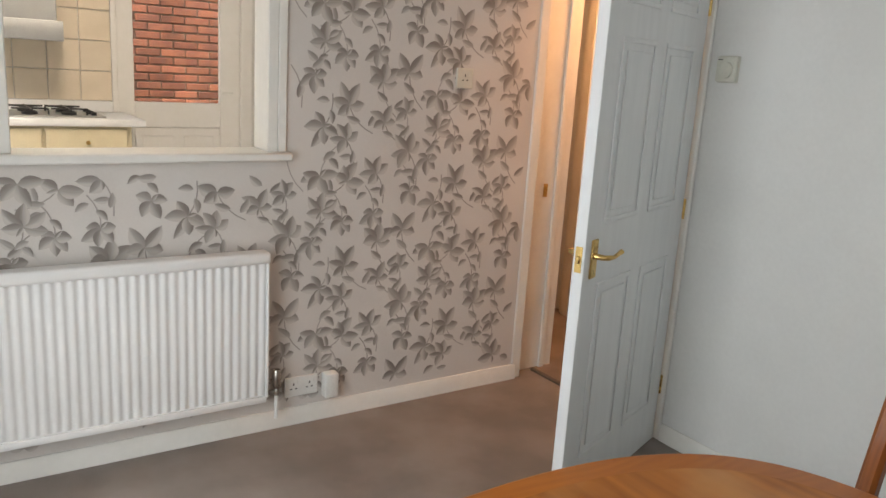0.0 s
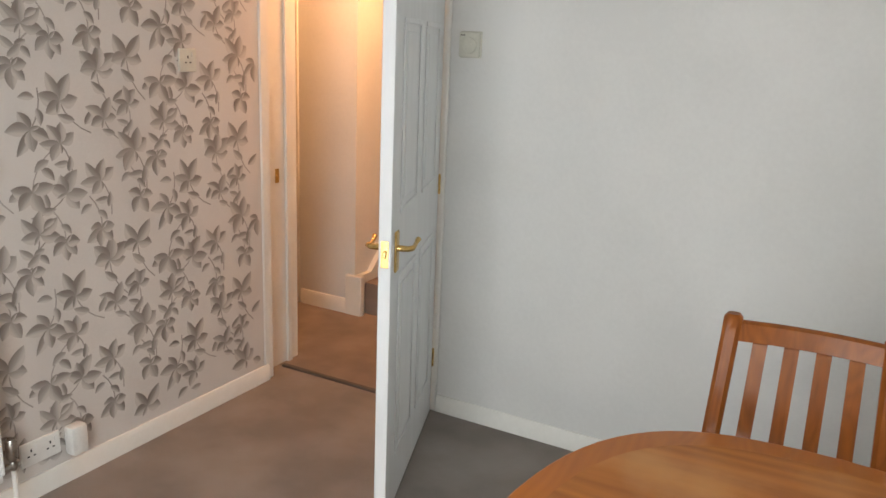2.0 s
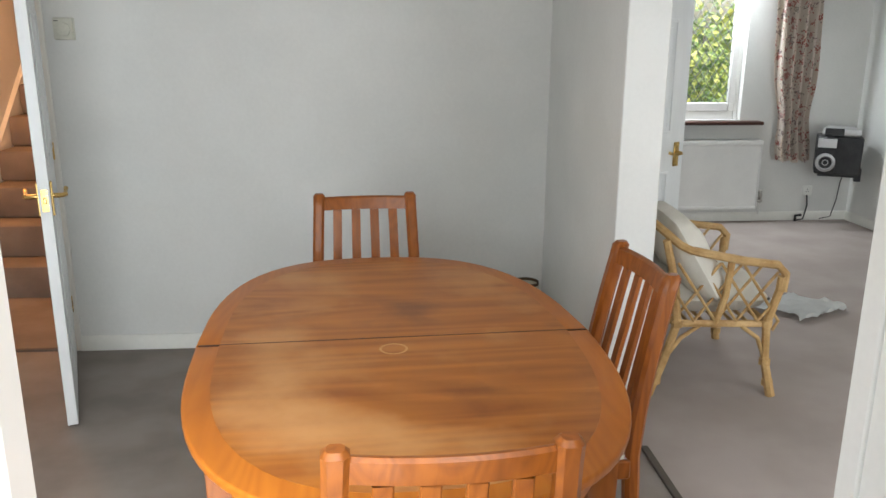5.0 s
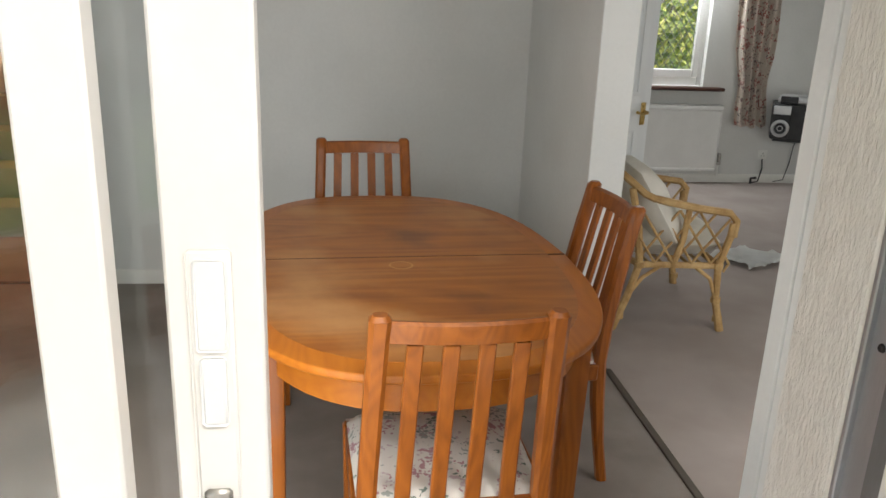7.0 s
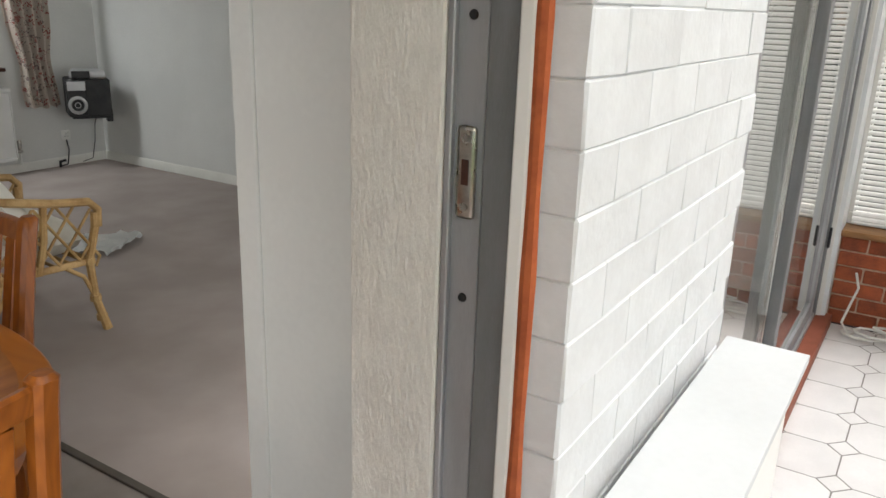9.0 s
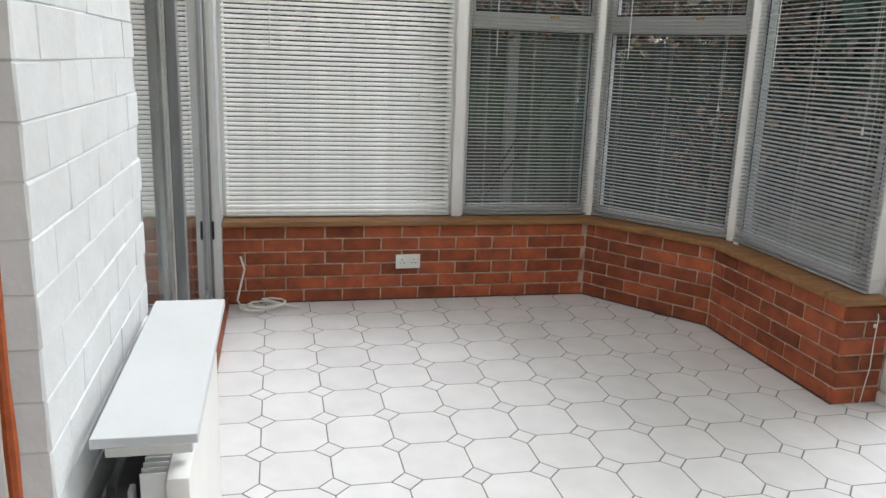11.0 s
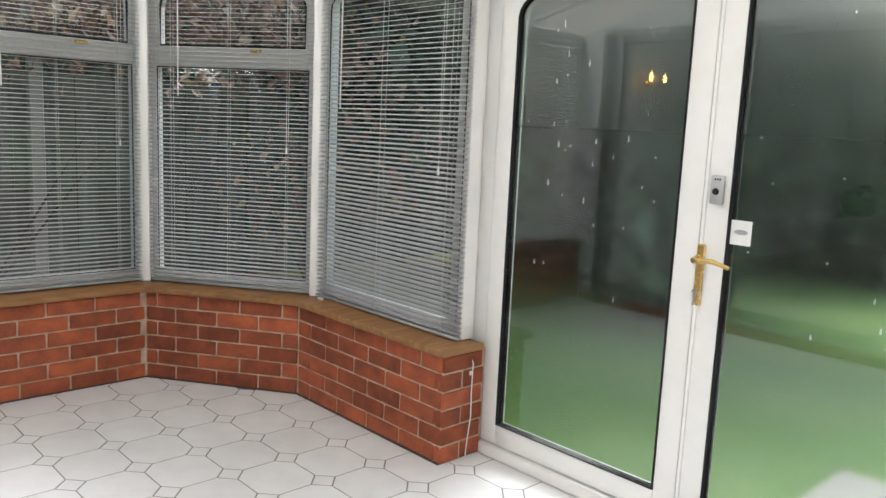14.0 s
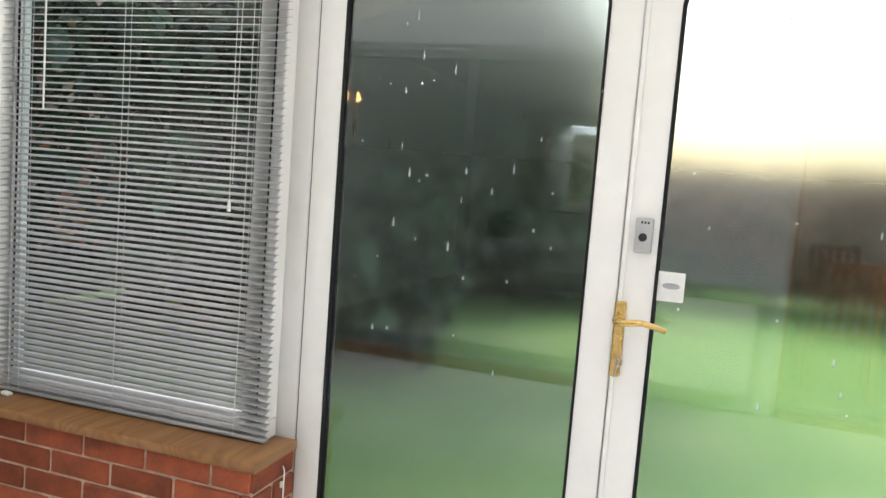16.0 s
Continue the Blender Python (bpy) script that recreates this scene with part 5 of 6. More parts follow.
strip("frame_gasket", (0.2365 + PX, 0.262 + PX, -0.5865 + PY, -0.5835 + PY, 0.05, 2.1), GASKET, pd, 0.0)
strip("timber_bead", (0.215 + PX, 0.262 + PX, -0.652 + PY, -0.632 + PY, 0.05, 2.1), UPVC, pd, 0.003, "white painted bead")
strip("frame_head", (-1.62, 0.262, -0.66, -0.53, 2.06, 2.1), ALU, pd, 0.003)
strip("frame_track", (-1.62, 0.262, -0.66, -0.53, 0.05, 0.075), ALU, pd, 0.003)
strip("frame_post", (-1.62, -1.585, -0.66, -0.53, 0.075, 2.06), ALU, pd, 0.003)
part("sealant", tube([(0.225 + PX, -0.6585 + PY, 0.05 + 0.1 * k) for k in range(21)], [0.0085 + 0.0012 * (k % 3) for k in range(21)]), SEAL, pd, "terracotta sealant bead")
lk = part("lock_keep", bx(0.229 + PX, 0.237 + PX, -0.575 + PY, -0.549 + PY, 1.207, 1.323, 0.006, seg=3), CHROME, pd, "worn steel lock keep")
part("keep_slot", bx(0.2283 + PX, 0.2295 + PX, -0.567 + PY, -0.557 + PY, 1.25, 1.282), DARKW, lk)
part("keep_screw", lathe([(0, 0), (0.006, 0), (0.005, 0.003), (0, 0.003)], seg=10), CHROME, lk, at=pose(0.229 + PX, -0.562 + PY, 1.308, 0, -90, 0))
part("keep_screw", lathe([(0, 0), (0.006, 0), (0.005, 0.003), (0, 0.003)], seg=10), CHROME, lk, at=pose(0.229 + PX, -0.562 + PY, 1.222, 0, -90, 0))
for z in (1.10, 1.452, 0.6):
    part("screw", lathe([(0, 0), (0.0065, 0), (0.005, 0.003), (0, 0.002)], seg=10), BLACK, pd, at=pose(0.2355 + PX, -0.562 + PY, z, 0, -90, 0))
# sliding leaf, its edge at x = -0.47
strip("sliding_stile", (-0.567, -0.470, -0.598, -0.560, 0.08, 2.06), UPVC, pd, 0.004, "white sliding stile")
hp = part("flush_handle", bx(-0.545, -0.499, -0.6025, -0.597, 0.95, 1.255, 0.004), UPVC, pd, "recessed white pull handle")
part("handle_recess", bx(-0.538, -0.506, -0.6045, -0.602, 1.145, 1.245, 0.003), BOARD, hp)
part("handle_recess", bx(-0.536, -0.508, -0.606, -0.602, 1.06, 1.14, 0.004), BOARD, hp)
part("key_lock", bx(-0.538, -0.508, -0.612, -0.602, 0.957, 0.985, 0.004), CHROME, hp, "chrome lock barrel")
strip("sliding_stile", (-1.58, -1.50, -0.598, -0.560, 0.08, 2.06), UPVC, pd, 0.004)
strip("sliding_rail", (-1.50, -0.567, -0.598, -0.560, 0.08, 0.17), UPVC, pd, 0.004)
strip("sliding_rail", (-1.50, -0.567, -0.598, -0.560, 1.98, 2.06), UPVC, pd, 0.004)
p = part("sliding_pane", bx(-1.50, -0.567, -0.583, -0.575, 0.17, 1.98), CLEAR, pd)
p.visible_shadow = False
# fixed leaf outside it
strip("fixed_stile", (-0.672, -0.606, -0.652, -0.612, 0.075, 2.06), UPVC, pd, 0.004, "white fixed stile")
strip("fixed_rail", (-1.58, -0.672, -0.652, -0.612, 0.075, 0.16), UPVC, pd, 0.004)
strip("fixed_rail", (-1.58, -0.672, -0.652, -0.612, 1.98, 2.06), UPVC, pd, 0.004)
p = part("fixed_pane", bx(-1.58, -0.672, -0.636, -0.628, 0.16, 1.98), CLEAR, pd)
p.visible_shadow = False
# lounge patio door
ld = thing("door_patio_lounge", "closed sliding patio door of the lounge in grey aluminium", "door", kind="structure")
for nm, b, mt in (("frame_post", (1.24, 1.29, -0.66, -0.55, 0.06, 2.1), ALU), ("frame_post", (3.44, 3.50, -0.66, -0.55, 0.06, 2.1), ALU_D), ("frame_head", (1.29, 3.44, -0.66, -0.55, 2.05, 2.1), ALU), ("frame_track", (1.29, 3.44, -0.66, -0.55, 0.06, 0.09), ALU), ("meeting_stile", (2.30, 2.37, -0.65, -0.61, 0.09, 2.05), ALU_D), ("stile", (3.36, 3.44, -0.65, -0.61, 0.09, 2.05), ALU), ("stile", (1.29, 1.35, -0.61, -0.57, 0.09, 2.05), ALU), ("rail", (2.37, 3.36, -0.65, -0.61, 0.09, 0.16), ALU_D), ("rail", (1.35, 2.37, -0.61, -0.57, 0.09, 0.16), ALU_D)):
    strip(nm, b, mt, ld, 0.003)
part("catch", bx(3.43, 3.445, -0.672, -0.66, 0.42, 0.52, 0.003), BLACK, ld)
for x0, x1, y in ((2.37, 3.36, -0.632), (1.35, 2.37, -0.592)):
    p = part("pane", bx(x0, x1, y - 0.004, y + 0.004, 0.16, 2.05), CLEAR, ld)
    p.visible_shadow = False

# painted brick pier between the two doors
pier = wall("wall_pier", [(0.318, 1.225, YO + 0.034, YO + 0.09, 0, 2.62), (-1.72, -1.63, YO + 0.006, YO + 0.06, 0, 2.62)], PBRICK)
wall("wall_house_upper", [(-1.9, 3.75, YO, YO + 0.02, 2.14, 3.2)], PBRICK)
wall("wall_house_end", [(3.51, 3.75, YO, YO + 0.02, 0, 2.14)], PBRICK)
PB, PH = 0.225, 0.0815


def brick_mesh(name, ln, dp, ht_, mat, seed, rough=0.0015, bev=0.005, gx=0.004, gz=0.004):
    """A brick lying along +x, its face at y = 0 looking to -y, a little uneven."""
    rr = random.Random(seed)
    bm = bx(gx, ln - gx, 0, dp, gz, ht_ - gz, bev)
    for v in bm.verts:
        v.co += Vector((rr.uniform(-1, 1), rr.uniform(-1, 1), rr.uniform(-1, 1))) * rough
    return mesh_of(bm, name, mat)


pk = {}


def lay(parent, name, mat, p, ang, length, courses, ht_, ln=0.225, dp=0.05, start=0.0, proud=0.002, seed=3, z0=0.0, first=0.5, rough=0.0015, bev=0.005, gx=0.004, gz=0.004):
    """Courses of bricks in stretcher bond along a line from p at an angle; face to the right of that line."""
    rr = random.Random(seed)
    m = pose(p[0], p[1], z0, 0, 0, ang)
    for j in range(courses):
        x = -ln * (first if j % 2 else 0.0) - start
        while x < length - 0.02:
            a, b = max(0, x), min(length, x + ln)
            L = round(b - a, 3)
            if L > 0.025:
                key = (name, mat.name, L, ht_, rr.randrange(4))
                if key not in pk:
                    pk[key] = brick_mesh(name, L, dp, ht_, mat, len(pk), rough, bev, gx, gz)
                o = new(name, pk[key])
                o.parent = parent
                o.matrix_local = m @ pose(a, -proud - rr.uniform(0, 0.0015), j * ht_)
            x += ln


lay(pier, "brick", PBRICK, (0.312, YO + 0.031), 0, 0.920, 32, PH, dp=0.06, proud=0.0, rough=0.0014, bev=0.0042, gx=-0.0024, gz=-0.0012)
lay(pier, "brick", PBRICK, (-1.72, YO + 0.003), 0, 0.09, 26, PH, dp=0.06, proud=0.0, rough=0.0014, bev=0.0042, gx=-0.0024, gz=-0.0012)

# ---- conservatory ----
C1, C2, CE = (3.60, -2.87), (2.93, -3.352), (1.89, -3.352)


def tiles():
    fl = solo("floor_conservatory", bx(-1.9, 3.75, -3.75, YO + 0.1, -0.12, -0.0006), GROUT, kind="structure")
    P, c, g = 0.25, 0.055, 0.0025

    def octagon():
        h = P / 2 - g
        k = c - g * 0.4
        o = [(-h + k, -h), (h - k, -h), (h, -h + k), (h, h - k), (h - k, h), (-h + k, h), (-h, h - k), (-h, -h + k)]
        return mesh_of(prism(o, -0.004, 0.0004, bev=0.0006, seg=1), "tile", TILE)

    def dot():
        k = c - g * 1.6
        return mesh_of(prism([(k, 0), (0, k), (-k, 0), (0, -k)], -0.004, 0.0004, bev=0.0006, seg=1), "tile_inset", TILE)

    om, dm = octagon(), dot()
    TX, TY = 0.261, 0.2475
    fit_x, fit_y = TX / P, TY / P
    for i in range(-14, 9):
        for j in range(-12, 2):
            x, y = 1.535 + TX * i, -0.932 + TY * j
            if -1.72 < x < 3.66 and -3.66 < y < YO + 0.05 and not (x > C2[0] and y < C1[1] - (C1[0] - x) * 0.72 - 0.05):
                o = new("tile_inset", dm)
                o.parent, o.location, o.scale = fl, (x, y, 0), (fit_x, fit_y, 1)
            x, y = x + TX / 2, y - TY / 2
            if -1.74 < x < 3.72 and -3.70 < y < YO + 0.08 and not (x > C2[0] and y < C1[1] - (C1[0] - x) * 0.72 - 0.14):
                o = new("tile", om)
                o.parent, o.location, o.scale = fl, (x, y, 0), (fit_x, fit_y, 1)


def outset(pts, d):
    """The line pts moved to its left by d."""
    out = []
    for i, p in enumerate(pts):
        v = []
        for a, b in ((i - 1, i), (i, i + 1)):
            if 0 <= a and b < len(pts):
                e = Vector((pts[b][0] - pts[a][0], pts[b][1] - pts[a][1])).normalized()
                v.append(Vector((-e.y, e.x)))
        n = sum(v, Vector((0, 0))).normalized()
        k = d / max(0.3, n.dot(v[0]))
        out.append((p[0] + n.x * k, p[1] + n.y * k))
    return out


def mirror(p):
    return (2 * DX - p[0], p[1])


LINE_E = [(C1[0], YO), C1, C2, CE]
PLANE_E = outset(LINE_E, 0.135)
SILL_IN = outset(LINE_E, -0.028)
BACK_E = outset(LINE_E, 0.26)
SILL_Z = 0.485


def band(a, b, z0, z1, bev=0.0):
    return prism(a + b[::-1], z0, z1, bev=bev)


for side, tag in ((0, "east"), (1, "west")):
    f = (lambda p: p) if not side else mirror
    low = wall("wall_dwarf_" + tag, [(0, 0.001, 0, 0.001, -0.1, -0.09)], MORTAR)
    bm = band([f(p) for p in outset(LINE_E, 0.006)], [f(p) for p in BACK_E], 0, 0.452)
    low.data = mesh_of(bm, low.name, MORTAR)
    if not side:
        segs = list(zip(LINE_E, LINE_E[1:]))
        for k, (p, q) in enumerate(segs):
            d = Vector((q[0] - p[0], q[1] - p[1]))
            # faces look to the right of the way q -> p reversed
            lay(low, "brick", BRICK, p, math.degrees(math.atan2(d.y, d.x)), d.length, 6, 0.0755, proud=0.0, seed=11 + k, first=0.45, start=0.06 * k, dp=0.05)
        lay(low, "brick", BRICK, (CE[0], CE[1] + 0.0005), -90, 0.232, 6, 0.0755, proud=0.006, seed=31, dp=0.05, first=0.5, start=0.115)
    else:
        segs = [(mirror(q), mirror(p)) for p, q in zip(LINE_E, LINE_E[1:])]
        for k, (p, q) in enumerate(segs):
            d = Vector((q[0] - p[0], q[1] - p[1]))
            lay(low, "brick", BRICK, p, math.degrees(math.atan2(d.y, d.x)), d.length, 6, 0.0755, proud=0.0, seed=41 + k, first=0.45, dp=0.05)
    si = [f(p) for p in SILL_IN]
    so = [f(p) for p in PLANE_E]
    so2 = [f(p) for p in outset(LINE_E, 0.20)]
    e1, e2 = (f((CE[0] - 0.025, SILL_IN[-1][1])), f((CE[0] - 0.025, PLANE_E[-1][1] + 0.0)))
    solo("trim_sill_" + tag, band(si[:-1] + [e1], so2[:-1] + [f((CE[0] - 0.025, so2[-1][1]))], 0.453, SILL_Z, 0.006), SILLW, kind="structure")

tiles()
# dark mastic line where the dwarf wall meets the tiles
for a, b in zip(LINE_E, LINE_E[1:]):
    solo("trim_mastic", tube([(a[0], a[1], 0.002), (b[0], b[1], 0.002)], 0.006, seg=6), MASTIC, kind="structure")


# windows of the conservatory
def arched(x0, x1, z0, z1, cut, n=5):
    """Outline of an opening whose upper corners are rounded off."""
    pts = [(x0, z0), (x1, z0)]
    for k in range(n + 1):
        t = math.pi / 2 * k / n
        pts.append((x1 - cut * 1.5 * (1 - math.cos(t)), z1 - cut + cut * math.sin(t)))
    for k in range(n, -1, -1):
        t = math.pi / 2 * k / n
        pts.append((x0 + cut * 1.5 * (1 - math.cos(t)), z1 - cut + cut * math.sin(t)))
    return pts


def arch_head(x0, x1, z1, top, cut, y0, y1, n=6):
    """The piece of a frame over a round-cornered pane: fills from the arch up to top."""
    bm = bmesh.new()
    pts = arched(x0, x1, z1 - cut, z1, cut, n)[2:]
    pts = pts[::-1]
    rows_ = []
    for y in (y0, y1):
        rows_.append(([bm.verts.new((x, y, z)) for x, z in pts], [bm.verts.new((x, y, top)) for x, z in pts]))
    for k in range(len(pts) - 1):
        (a, A), (b, B) = rows_
        bm.faces.new((a[k], a[k + 1], A[k + 1], A[k]))
        bm.faces.new((b[k], B[k], B[k + 1], b[k + 1]))
        bm.faces.new((a[k], b[k], b[k + 1], a[k + 1]))
        bm.faces.new((A[k], A[k + 1], B[k + 1], B[k]))
    for k in (0, -1):
        (a, A), (b, B) = rows_
        bm.faces.new((a[k], A[k], B[k], b[k]))
    bmesh.ops.remove_doubles(bm, verts=bm.verts[:], dist=1e-5)
    bmesh.ops.recalc_face_normals(bm, faces=bm.faces[:])
    return bm


def glazed(name, label, p, q, style, post=True):
    """A window from p to q seen from the room with p at the left; local x runs along it, y = 0 its inner face, outside at +y."""
    d = Vector((q[0] - p[0], q[1] - p[1]))
    L = d.length
    w = thing(name, label, "window", pose(p[0], p[1], SILL_Z, 0, 0, math.degrees(math.atan2(d.y, d.x))), kind="structure")
    top = EAVES - SILL_Z
    fw = 0.034
    part("frame_rail", bx(0, L, 0.0, 0.06, 0.0, 0.06, 0.004), UPVC, w)
    part("frame_rail", bx(0, L, 0.0, 0.06, top - 0.05, top, 0.004), UPVC, w)
    for x in (0, L - fw):
        part("frame_post", bx(x, x + fw, 0.0, 0.06, 0.06, top - 0.05, 0.004), UPVC, w)
    x0, x1 = fw + 0.022, L - fw - 0.022
    if style == "fan":
        part("transom", bx(fw, L - fw, -0.004, 0.06, 1.10, 1.20, 0.005), UPVC, w)
        part("sash_stile", bx(fw, x0, 0.004, 0.05, 1.20, top - 0.05, 0.003), UPVC, w)
        part("sash_stile", bx(x1, L - fw, 0.004, 0.05, 1.20, top - 0.05, 0.003), UPVC, w)
        part("arched_head", arch_head(x0, x1, 1.465, top - 0.05, 0.07, 0.004, 0.05), UPVC, w)
        part("gasket", tube([(x, 0.004, z) for x, z in arched(x0, x1, 1.203, 1.465, 0.07)], 0.006, closed=True, seg=5), GASKET, w, "black rubber glazing seal")
        panes = [(fw, L - fw, 0.06, 1.10), (x0, x1, 1.20, 1.47)]
        part("gasket", tube([(fw + 0.002, 0.004, 0.062), (L - fw - 0.002, 0.004, 0.062), (L - fw - 0.002, 0.004, 1.098), (fw + 0.002, 0.004, 1.098)], 0.004, closed=True, seg=5), GASKET, w, "black rubber glazing seal")
        part("catch", bx(L * 0.62, L * 0.62 + 0.06, -0.016, -0.004, 1.175, 1.19, 0.003), BRASS, w, "brass fanlight catch")
    elif style == "arch":
        part("arched_head", arch_head(fw, L - fw, 1.465, top - 0.05, 0.09, 0.004, 0.05), UPVC, w)
        part("gasket", tube([(x, 0.004, z) for x, z in arched(fw + 0.002, L - fw - 0.002, 0.062, 1.465, 0.09)], 0.004, closed=True, seg=5), GASKET, w, "black rubber glazing seal")
        panes = [(fw, L - fw, 0.06, 1.47)]
    else:
        panes = [(fw, L - fw, 0.06, top - 0.05)]
    for a, b, c, e in panes:
        g = part("pane", bx(a, b, 0.022, 0.03, c, e), CLEAR, w)
        g.visible_shadow = False
    return w


def corner_post(p, name="window_post"):
    return solo(name, bx(-0.032, 0.032, -0.032, 0.05, SILL_Z, EAVES, 0.006, seg=2), UPVC, kind="structure", m=pose(p[0], p[1], 0, 0, 0, 45 if p[0] > DX else -45))


A0, A1, A2, A3 = PLANE_E
SPLIT = (A0[0], -2.065)
A1m = A1
glazed("window_2", "tall upvc conservatory window behind a closed blind", (A0[0], A0[1]), (SPLIT[0], SPLIT[1] + 0.03), "plain")
glazed("window_3", "upvc conservatory window with an arched fanlight", (SPLIT[0], SPLIT[1] - 0.03), (A1[0], A1[1] + 0.03), "fan")
e = Vector((A2[0] - A1[0], A2[1] - A1[1])).normalized() * 0.03
glazed("window_4", "angled upvc conservatory window with an arched fanlight", (A1[0] + e.x, A1[1] + e.y), (A2[0] - e.x, A2[1] - e.y), "fan")
glazed("window_5", "upvc conservatory window with rounded upper corners", (A2[0] - 0.03, A2[1]), (1.935, A3[1]), "arch")
corner_post((SPLIT[0] - 0.0, SPLIT[1])).rotation_euler = (0, 0, radians(90))
for p in (A1, A2):
    corner_post(p)
M = [mirror(p) for p in PLANE_E]
glazed("window_6", "tall upvc conservatory window", (M[1][0], M[1][1]), (M[0][0], M[0][1]), "plain")
glazed("window_7", "angled upvc conservatory window with an arched fanlight", M[2], M[1], "fan")
glazed("window_8", "upvc conservatory window with rounded upper corners", (2 * DX - 1.935, M[3][1]), M[2], "arch")

# blinds
slat_mesh = {}


def blind(label, p, q, tilt, z0, z1, mat, inset=0.012, pitch=0.0207, wand=0.85, cords=(0.18, 0.82)):
    """A venetian blind in front of a window from p to q, the room to the right of that way."""
    d = Vector((q[0] - p[0], q[1] - p[1]))
    L = d.length - 2 * inset
    b = thing("venetian_blind", label, "blind", pose(p[0], p[1], 0, 0, 0, math.degrees(math.atan2(d.y, d.x))) @ pose(inset, -0.022, 0), "conservatory blinds")
    part("head_rail", bx(0, L, -0.014, 0.014, z1 - 0.03, z1, 0.002), mat, b)
    part("bottom_rail", bx(0, L, -0.012, 0.012, z0, z0 + 0.012, 0.003), mat, b, "rounded bottom rail")
    n = int((z1 - z0 - 0.05) / pitch)
    bm = bmesh.new()
    rows_ = []
    for x in (0, L):
        ring = []
        for k in range(5):
            u = (k / 4 - 0.5)
            ring.append((u * 0.025, 0.0022 * (1 - 4 * u * u)))
        rows_.append([bm.verts.new((x, y, z + 0.0003)) for y, z in ring] + [bm.verts.new((x, y, z - 0.0003)) for y, z in reversed(ring)])
    for k in range(10):
        bm.faces.new((rows_[0][k], rows_[1][k], rows_[1][(k + 1) % 10], rows_[0][(k + 1) % 10]))
    bm.faces.new(rows_[0][::-1])
    bm.faces.new(rows_[1])
    bmesh.ops.recalc_face_normals(bm, faces=bm.faces[:])
    me = smooth(mesh_of(bm, "slat", mat), 50)
    rr = random.Random(int(L * 1000))
    for k in range(n):
        o = new("slat", me)
        o.parent = b
        o.matrix_local = pose(0, 0, z0 + 0.028 + k * pitch, tilt + rr.uniform(-0.8, 0.8), rr.uniform(-0.02, 0.02), 0)
    for c in cords:
        for y in (-0.0135, 0.0135):
            part("ladder_cord", tube([(c * L, y, z0 + 0.01), (c * L, y, z1 - 0.03)], 0.0009, seg=4), CORD, b)
    part("lift_cord", tube([(wand * L, -0.018, z1 - 0.03), (wand * L + 0.004, -0.019, z1 - 0.85)], 0.0009, tube([(wand * L + 0.02, -0.018, z1 - 0.03), (wand * L + 0.012, -0.019, z1 - 0.80)], 0.0009, seg=4), seg=4), CORD, b)
    part("cord_tassel", lathe([(0, 0), (0.006, 0.002), (0.004, 0.03), (0, 0.032)], seg=8, centre=(wand * L + 0.004, -0.019, z1 - 0.88)), WPLAST, b)
    part("tilt_wand", tube([(0.2 * L, -0.02, z1 - 0.03), (0.2 * L, -0.022, z1 - 0.62)], 0.003, seg=6), WPLAST, b, "clear tilt wand")
    return b


blind("white venetian blind, slats closed, over the brick dwarf wall", (A0[0], A0[1] - 0.01), (SPLIT[0], SPLIT[1] + 0.04), 50, SILL_Z + 0.006, 2.06, SLATW, pitch=0.0263)
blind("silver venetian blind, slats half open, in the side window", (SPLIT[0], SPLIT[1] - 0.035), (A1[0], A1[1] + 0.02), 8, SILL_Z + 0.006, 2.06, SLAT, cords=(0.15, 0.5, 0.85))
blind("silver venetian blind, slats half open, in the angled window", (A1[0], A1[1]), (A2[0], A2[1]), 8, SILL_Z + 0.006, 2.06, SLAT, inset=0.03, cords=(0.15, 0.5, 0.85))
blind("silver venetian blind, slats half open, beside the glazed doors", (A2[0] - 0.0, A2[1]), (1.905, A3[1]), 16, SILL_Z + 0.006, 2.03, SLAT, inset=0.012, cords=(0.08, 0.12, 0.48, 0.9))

# glazed double doors
fd = thing("door_french_frame", "white upvc frame of the glazed double doors", "door frame", kind="structure")
DW = 0.985
for s in (-1, 1):
    x = DX + s * DW
    part("frame_post", bx(min(x - s * 0.04, x + s * 0.065), max(x - s * 0.04, x + s * 0.065), DM - 0.05, DM + 0.01, 0, 2.0, 0.005), UPVC, fd)
    part("cover_strip", bx(min(x + s * 0.03, x + s * 0.11), max(x + s * 0.03, x + s * 0.11), DM + 0.01, DM + 0.085, 0.0, EAVES, 0.006), UPVC, fd)
part("frame_head", bx(DX - DW + 0.04, DX + DW - 0.04, DM - 0.05, DM + 0.01, 1.94, 2.0, 0.004), UPVC, fd)
part("threshold", bx(DX - DW + 0.04, DX + DW - 0.04, DM - 0.05, DM + 0.03, 0, 0.055, 0.006), UPVC, fd)
solo("trim_fascia", bx(DX - DW, DX + DW, DM - 0.02, DM + 0.014, 2.0, 2.06, 0.004), SILLW, kind="structure")


